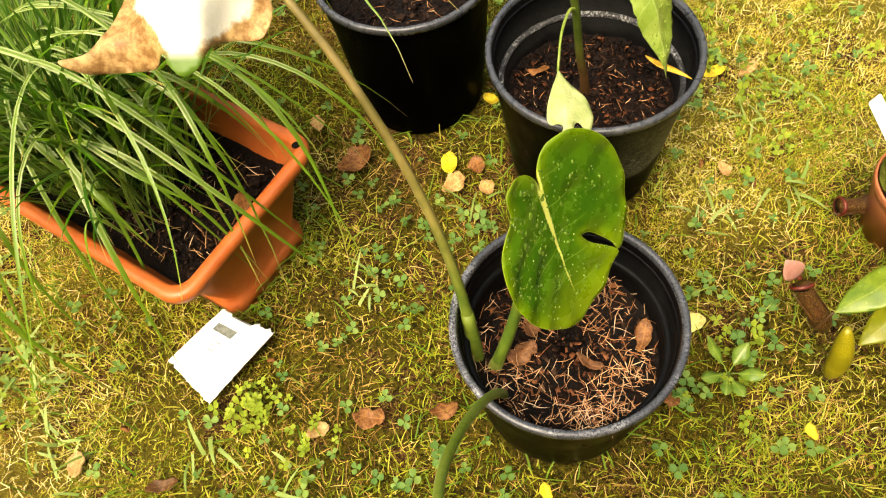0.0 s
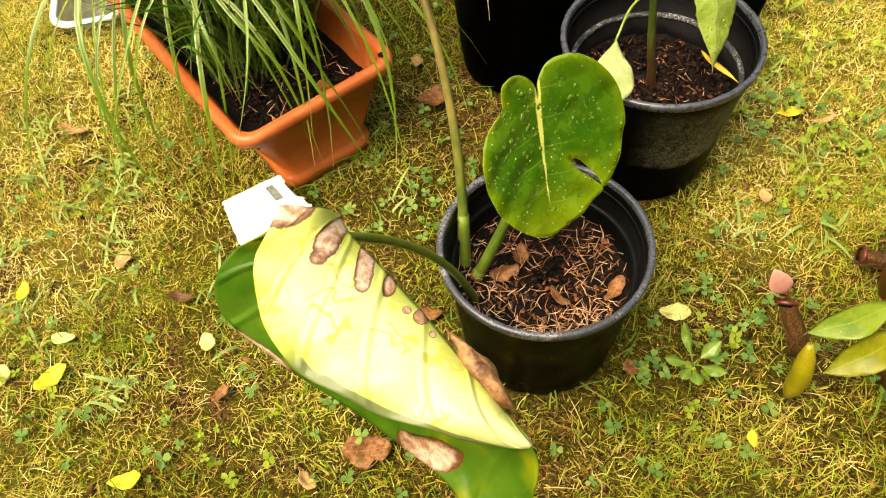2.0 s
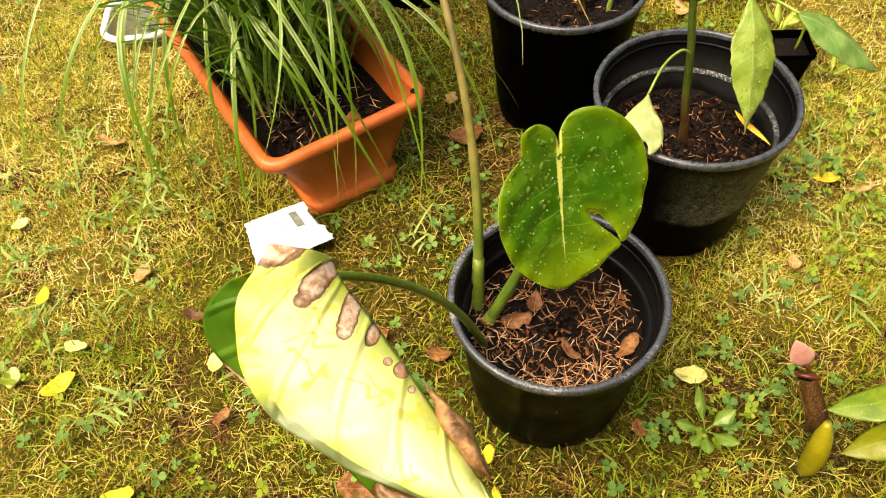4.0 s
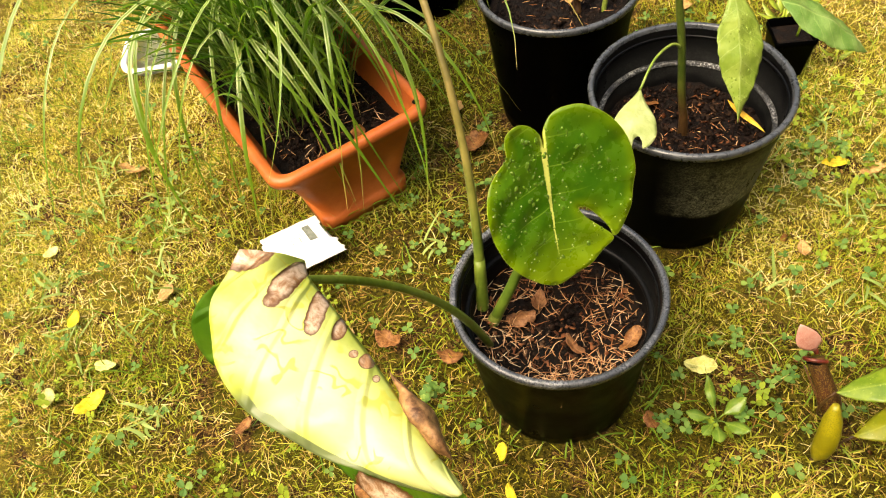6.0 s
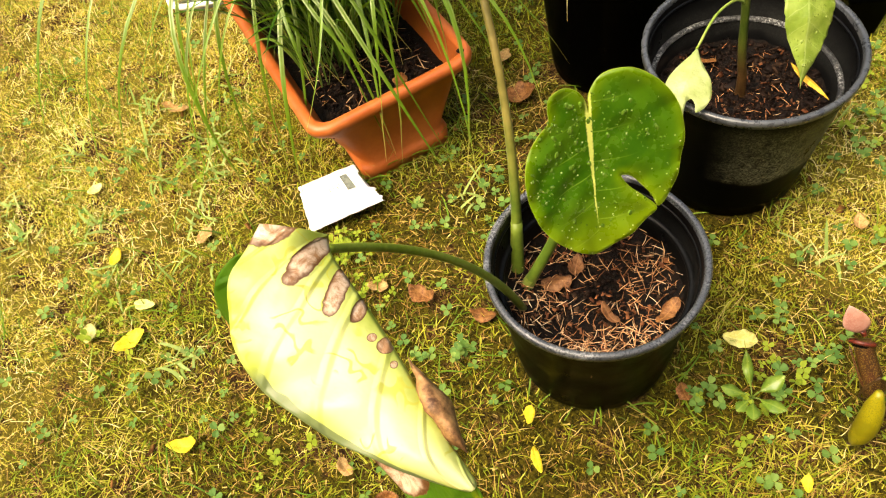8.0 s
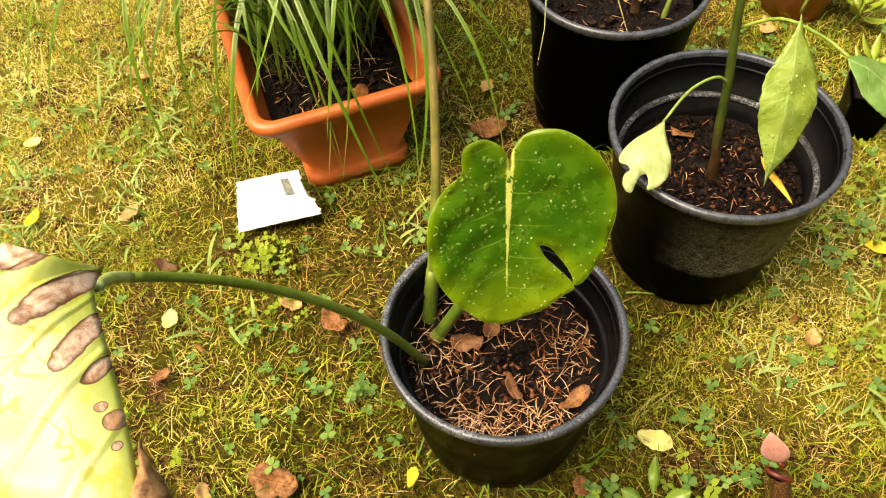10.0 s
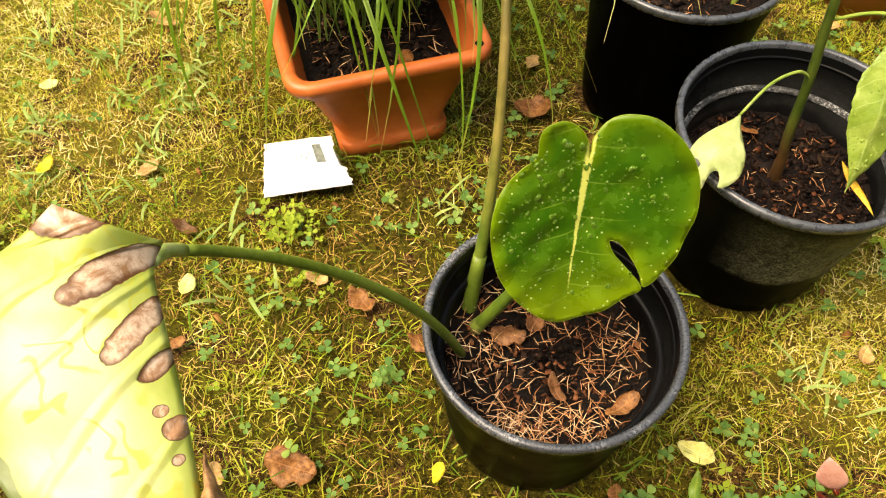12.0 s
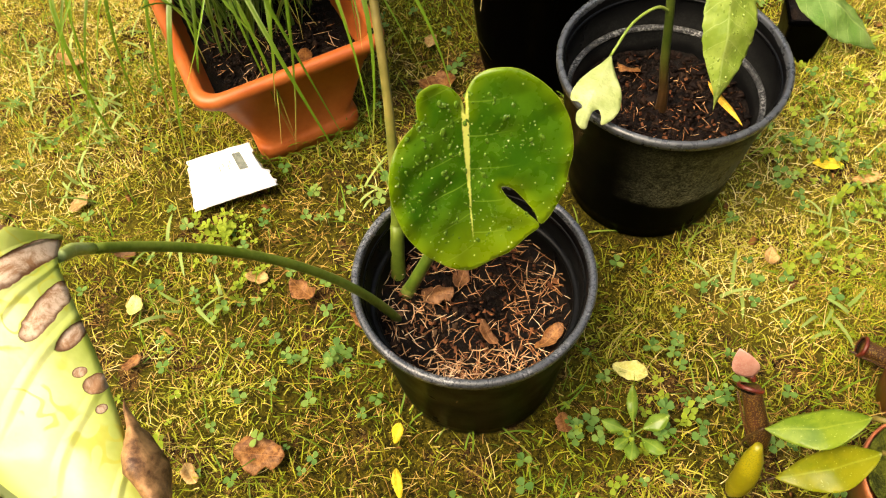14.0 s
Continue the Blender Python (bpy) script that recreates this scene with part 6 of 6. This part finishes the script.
    nep((0.570, 0.375, 0.12), (0.52, 0.28, 0.10), (0.9, -0.3, 0.0), 0.045, M_NEP_Y, "yellow-green strap leaf")
    for a, b in (((0.402, 0.380, 0.083), (0.414, 0.386, 0.014)), ((0.435, 0.349, 0.048), (0.402, 0.318, 0.018))):
        part("tendril", tube("tendril", bezier([a, (a[0] - 0.02, a[1] - 0.01, max(0.012, a[2] - 0.06)), (b[0] - 0.01, b[1], 0.004), b], 12), (0.0016, 0.0014), 8), M_STEM, plant)

    other = thing("pitcher_plant", 0.565, 0.548, 0.078, "pitcher plant with yellow-green strap leaves and a label", "pitcher plant")
    for base, tip, across in (((0.56, 0.56, 0.115), (0.510, 0.600, 0.135), (0.5, 0.8, 0)), ((0.57, 0.55, 0.10), (0.515, 0.575, 0.11), (0.4, 0.9, 0)), ((0.58, 0.54, 0.10), (0.545, 0.475, 0.115), (0.9, -0.4, 0)), ((0.58, 0.56, 0.12), (0.66, 0.60, 0.15), (0.5, -0.8, 0))):
        b, t = Vector(base), Vector(tip)
        length = (t - b).length
        part("leaf", blade("nepenthes_leaf", lanceolate(length, 0.026, 16, 0.55), 0.005, lambda x, y: 0.3 * abs(x) + 0.12 * length * math.sin(math.pi * y / length)), M_NEP_Y, other, "yellow-green strap leaf", plane_pose(b, t - b, across), 0.0008)
        part("leaf_stalk", tube("leaf_stalk", spline([(0.565, 0.548, 0.076), tuple((b * 0.6 + Vector((0.565, 0.548, 0.085)) * 0.4)), tuple(b)], 8), (0.003, 0.0025)), M_STALK, other)


pitcher_plant()


def broadleaf_weed():
    """A low rosette of toothed leaves in the clover."""
    x, y = 0.284, 0.334
    weed = thing("broadleaf_weed", x, y, 0.004, "low green weed with toothed oval leaves", "weed")
    for turn, length, width, up in ((122, 0.046, 0.016, 0.45), (-15, 0.036, 0.022, 0.30), (-75, 0.030, 0.020, 0.25), (195, 0.032, 0.020, 0.20), (50, 0.036, 0.024, 0.35), (250, 0.026, 0.018, 0.20)):
        a = radians(turn)
        way = Vector((math.cos(a), math.sin(a), up))
        b = Vector((x, y, 0.010)) + way * 0.010
        part("leaf", blade("weed_leaf", [(px, py) for px, py in lanceolate(length, width, 22, 0.55, 0.09)], 0.004, lambda px, py: 0.25 * abs(px) - 4.0 * py * py + 0.0008 * math.sin(300 * py)), M_WEED_BROAD, weed, m=plane_pose(b, way, (-math.sin(a), math.cos(a), 0.0)), thick=0.0005)
        part("stalk", tube("weed_stalk", [(x, y, 0.004), tuple(b * 0.5 + Vector((x, y, 0.006)) * 0.5), tuple(b)], (0.0011, 0.0009), 6), M_WEED_BROAD, weed)


broadleaf_weed()


def plant_label():
    outline = [(-0.011, 0.0), (0.011, 0.0), (0.011, 0.080), (0.009, 0.082), (-0.009, 0.082), (-0.011, 0.080)]
    me = blade("plant_label", [(x, 0.085 - y) for x, y in outline], 0.01, lambda x, y: 1.5 * x * x)
    single("plant_label", me, M_TAG, "white plastic plant label stuck in a small pot", "plant label", m=plane_pose((0.499, 0.655, 0.155), (0.05, -0.05, -0.07), (0.9, 0.42, 0.0)), thick=0.0007)


plant_label()


def square_pot():
    x, y, h, w = 0.245, 1.080, 0.080, 0.074
    pot = thing("square_pot", x, y, 0.0, "small square black plastic seedling pot", "plant pot")
    m = pose(x, y, 0.0, 0, 0, 24)
    rr = rounded_rect
    part("body", loft("square_body", [(rr(w * 0.72, w * 0.72, 0.006), -0.012), (rr(w * 0.94, w * 0.94, 0.007), h - 0.012), (rr(w, w, 0.008), h - 0.011), (rr(w, w, 0.008), h), (rr(w - 0.006, w - 0.006, 0.006), h - 0.001), (rr(w * 0.86, w * 0.86, 0.006), h * 0.5)], True), M_POT, pot, m=m)
    part("potting_soil", loft("square_soil", [(rr(w * 0.92, w * 0.92, 0.006), h - 0.016), (rr(w * 0.5, w * 0.5, 0.004), h - 0.012), (rr(w * 0.1, w * 0.1, 0.002), h - 0.013)], False, True), M_SOIL, pot, m=m)
    seedling = thing("seedling", x, y, h - 0.013, "thin green seedling stem in a square black pot", "seedling")
    part("stem", tube("seedling_stem", spline([(x + 0.010, y, h - 0.014), (x + 0.012, y + 0.004, h + 0.02), (x + 0.010, y + 0.010, h + 0.045)], 8), (0.0026, 0.0018)), M_NEP, seedling)
    for a in (0.6, 3.5):
        b = Vector((x + 0.010, y + 0.010, h + 0.044))
        t = b + Vector((0.03 * math.cos(a), 0.03 * math.sin(a), 0.008))
        part("leaf", blade("seedling_leaf", lanceolate(0.030, 0.014, 12, 0.5), 0.005, lambda px, py: 0.25 * abs(px) - 3.0 * py * py), M_WEED, seedling, m=plane_pose(b, t - b, (-math.sin(a), math.cos(a), 0.1)), thick=0.0006)
    for wx, wy, n, size in ((0.222, 1.205, 9, 0.048), (0.150, 1.345, 9, 0.060), (0.330, 1.120, 6, 0.030)):
        weed = thing("lime_weed_plant", wx, wy, -0.008, "bright lime-green leafy weed growing in the lawn", "weed", "lime weeds")
        for k in range(n):
            a = k * 2.4 + wx * 40
            up = 0.25 + 0.5 * (k % 3) / 2
            b = Vector((wx + 0.008 * math.cos(a), wy + 0.008 * math.sin(a), 0.004 + 0.003 * k))
            t = b + Vector((math.cos(a), math.sin(a), up)) * size
            part("leaf", blade("weed_leaf", lanceolate(size, size * 0.36, 14, 0.45, 0.03), 0.006, lambda px, py: 0.3 * abs(px) - 3.5 * py * py), M_WEED_LIME, weed, m=plane_pose(b, t - b, (-math.sin(a), math.cos(a), 0.1)), thick=0.0006)
        part("stem", tube("weed_stem", [(wx, wy, -0.012), (wx, wy, 0.012), (wx, wy + 0.002, 0.006 + 0.003 * n)], (0.0026, 0.0018), 8), M_WEED_LIME, weed)


square_pot()


def clear_lid():
    x, y = -1.0, 0.765
    lid = thing("plastic_tub", x, y, 0.0, "clear plastic tub with a white rim on the grass", "plastic tub")
    m = pose(x, y, 0.0, 0, 0, 33)
    rr = rounded_rect
    part("rim", loft("tub_rim", [(rr(0.150, 0.150, 0.045), 0.020), (rr(0.156, 0.156, 0.047), 0.024), (rr(0.154, 0.154, 0.046), 0.030), (rr(0.134, 0.134, 0.040), 0.030), (rr(0.132, 0.132, 0.039), 0.024)]), M_TAG, lid, "white rim", m)
    part("tray", loft("tub_tray", [(rr(0.136, 0.136, 0.040), 0.027), (rr(0.122, 0.122, 0.036), 0.006)], False, True), M_FILM, lid, "clear tray", m, 0.0006)


clear_lid()


def tall_pot_plant():
    plant = thing("dried_plant", -0.09, 0.90, POT3_SOIL, "dried stump with one pale shoot in the tall pot", "plant")
    part("stem", tube("stump", spline([(-0.092, 0.895, POT3_SOIL - 0.004), (-0.098, 0.905, 0.21), (-0.110, 0.918, 0.25)], 10), (0.0075, 0.006, 0.005)), M_STEM_WOOD, plant)
    part("shoot", tube("pale_shoot", spline([(-0.050, 0.905, POT3_SOIL - 0.002), (-0.048, 0.908, 0.21), (-0.044, 0.914, 0.24)], 8), (0.0048, 0.004, 0.003)), M_SHEATH, plant, "pale green shoot")
    for k, (dx, dy, a) in enumerate(((0.0, 0.0, 30), (0.012, 0.010, 110), (-0.016, 0.004, 200))):
        part("dry_leaf", blade("dry_scrap", [(px, py) for px, py in lanceolate(0.038, 0.022, 12, 0.5, 0.06)], 0.005, lambda px, py: 0.5 * abs(px) - 5.0 * py * py), M_TAN, plant, m=pose(-0.085 + dx, 0.892 + dy, POT3_SOIL + 0.022, 35, 10 * k, a), thick=0.0005)


tall_pot_plant()
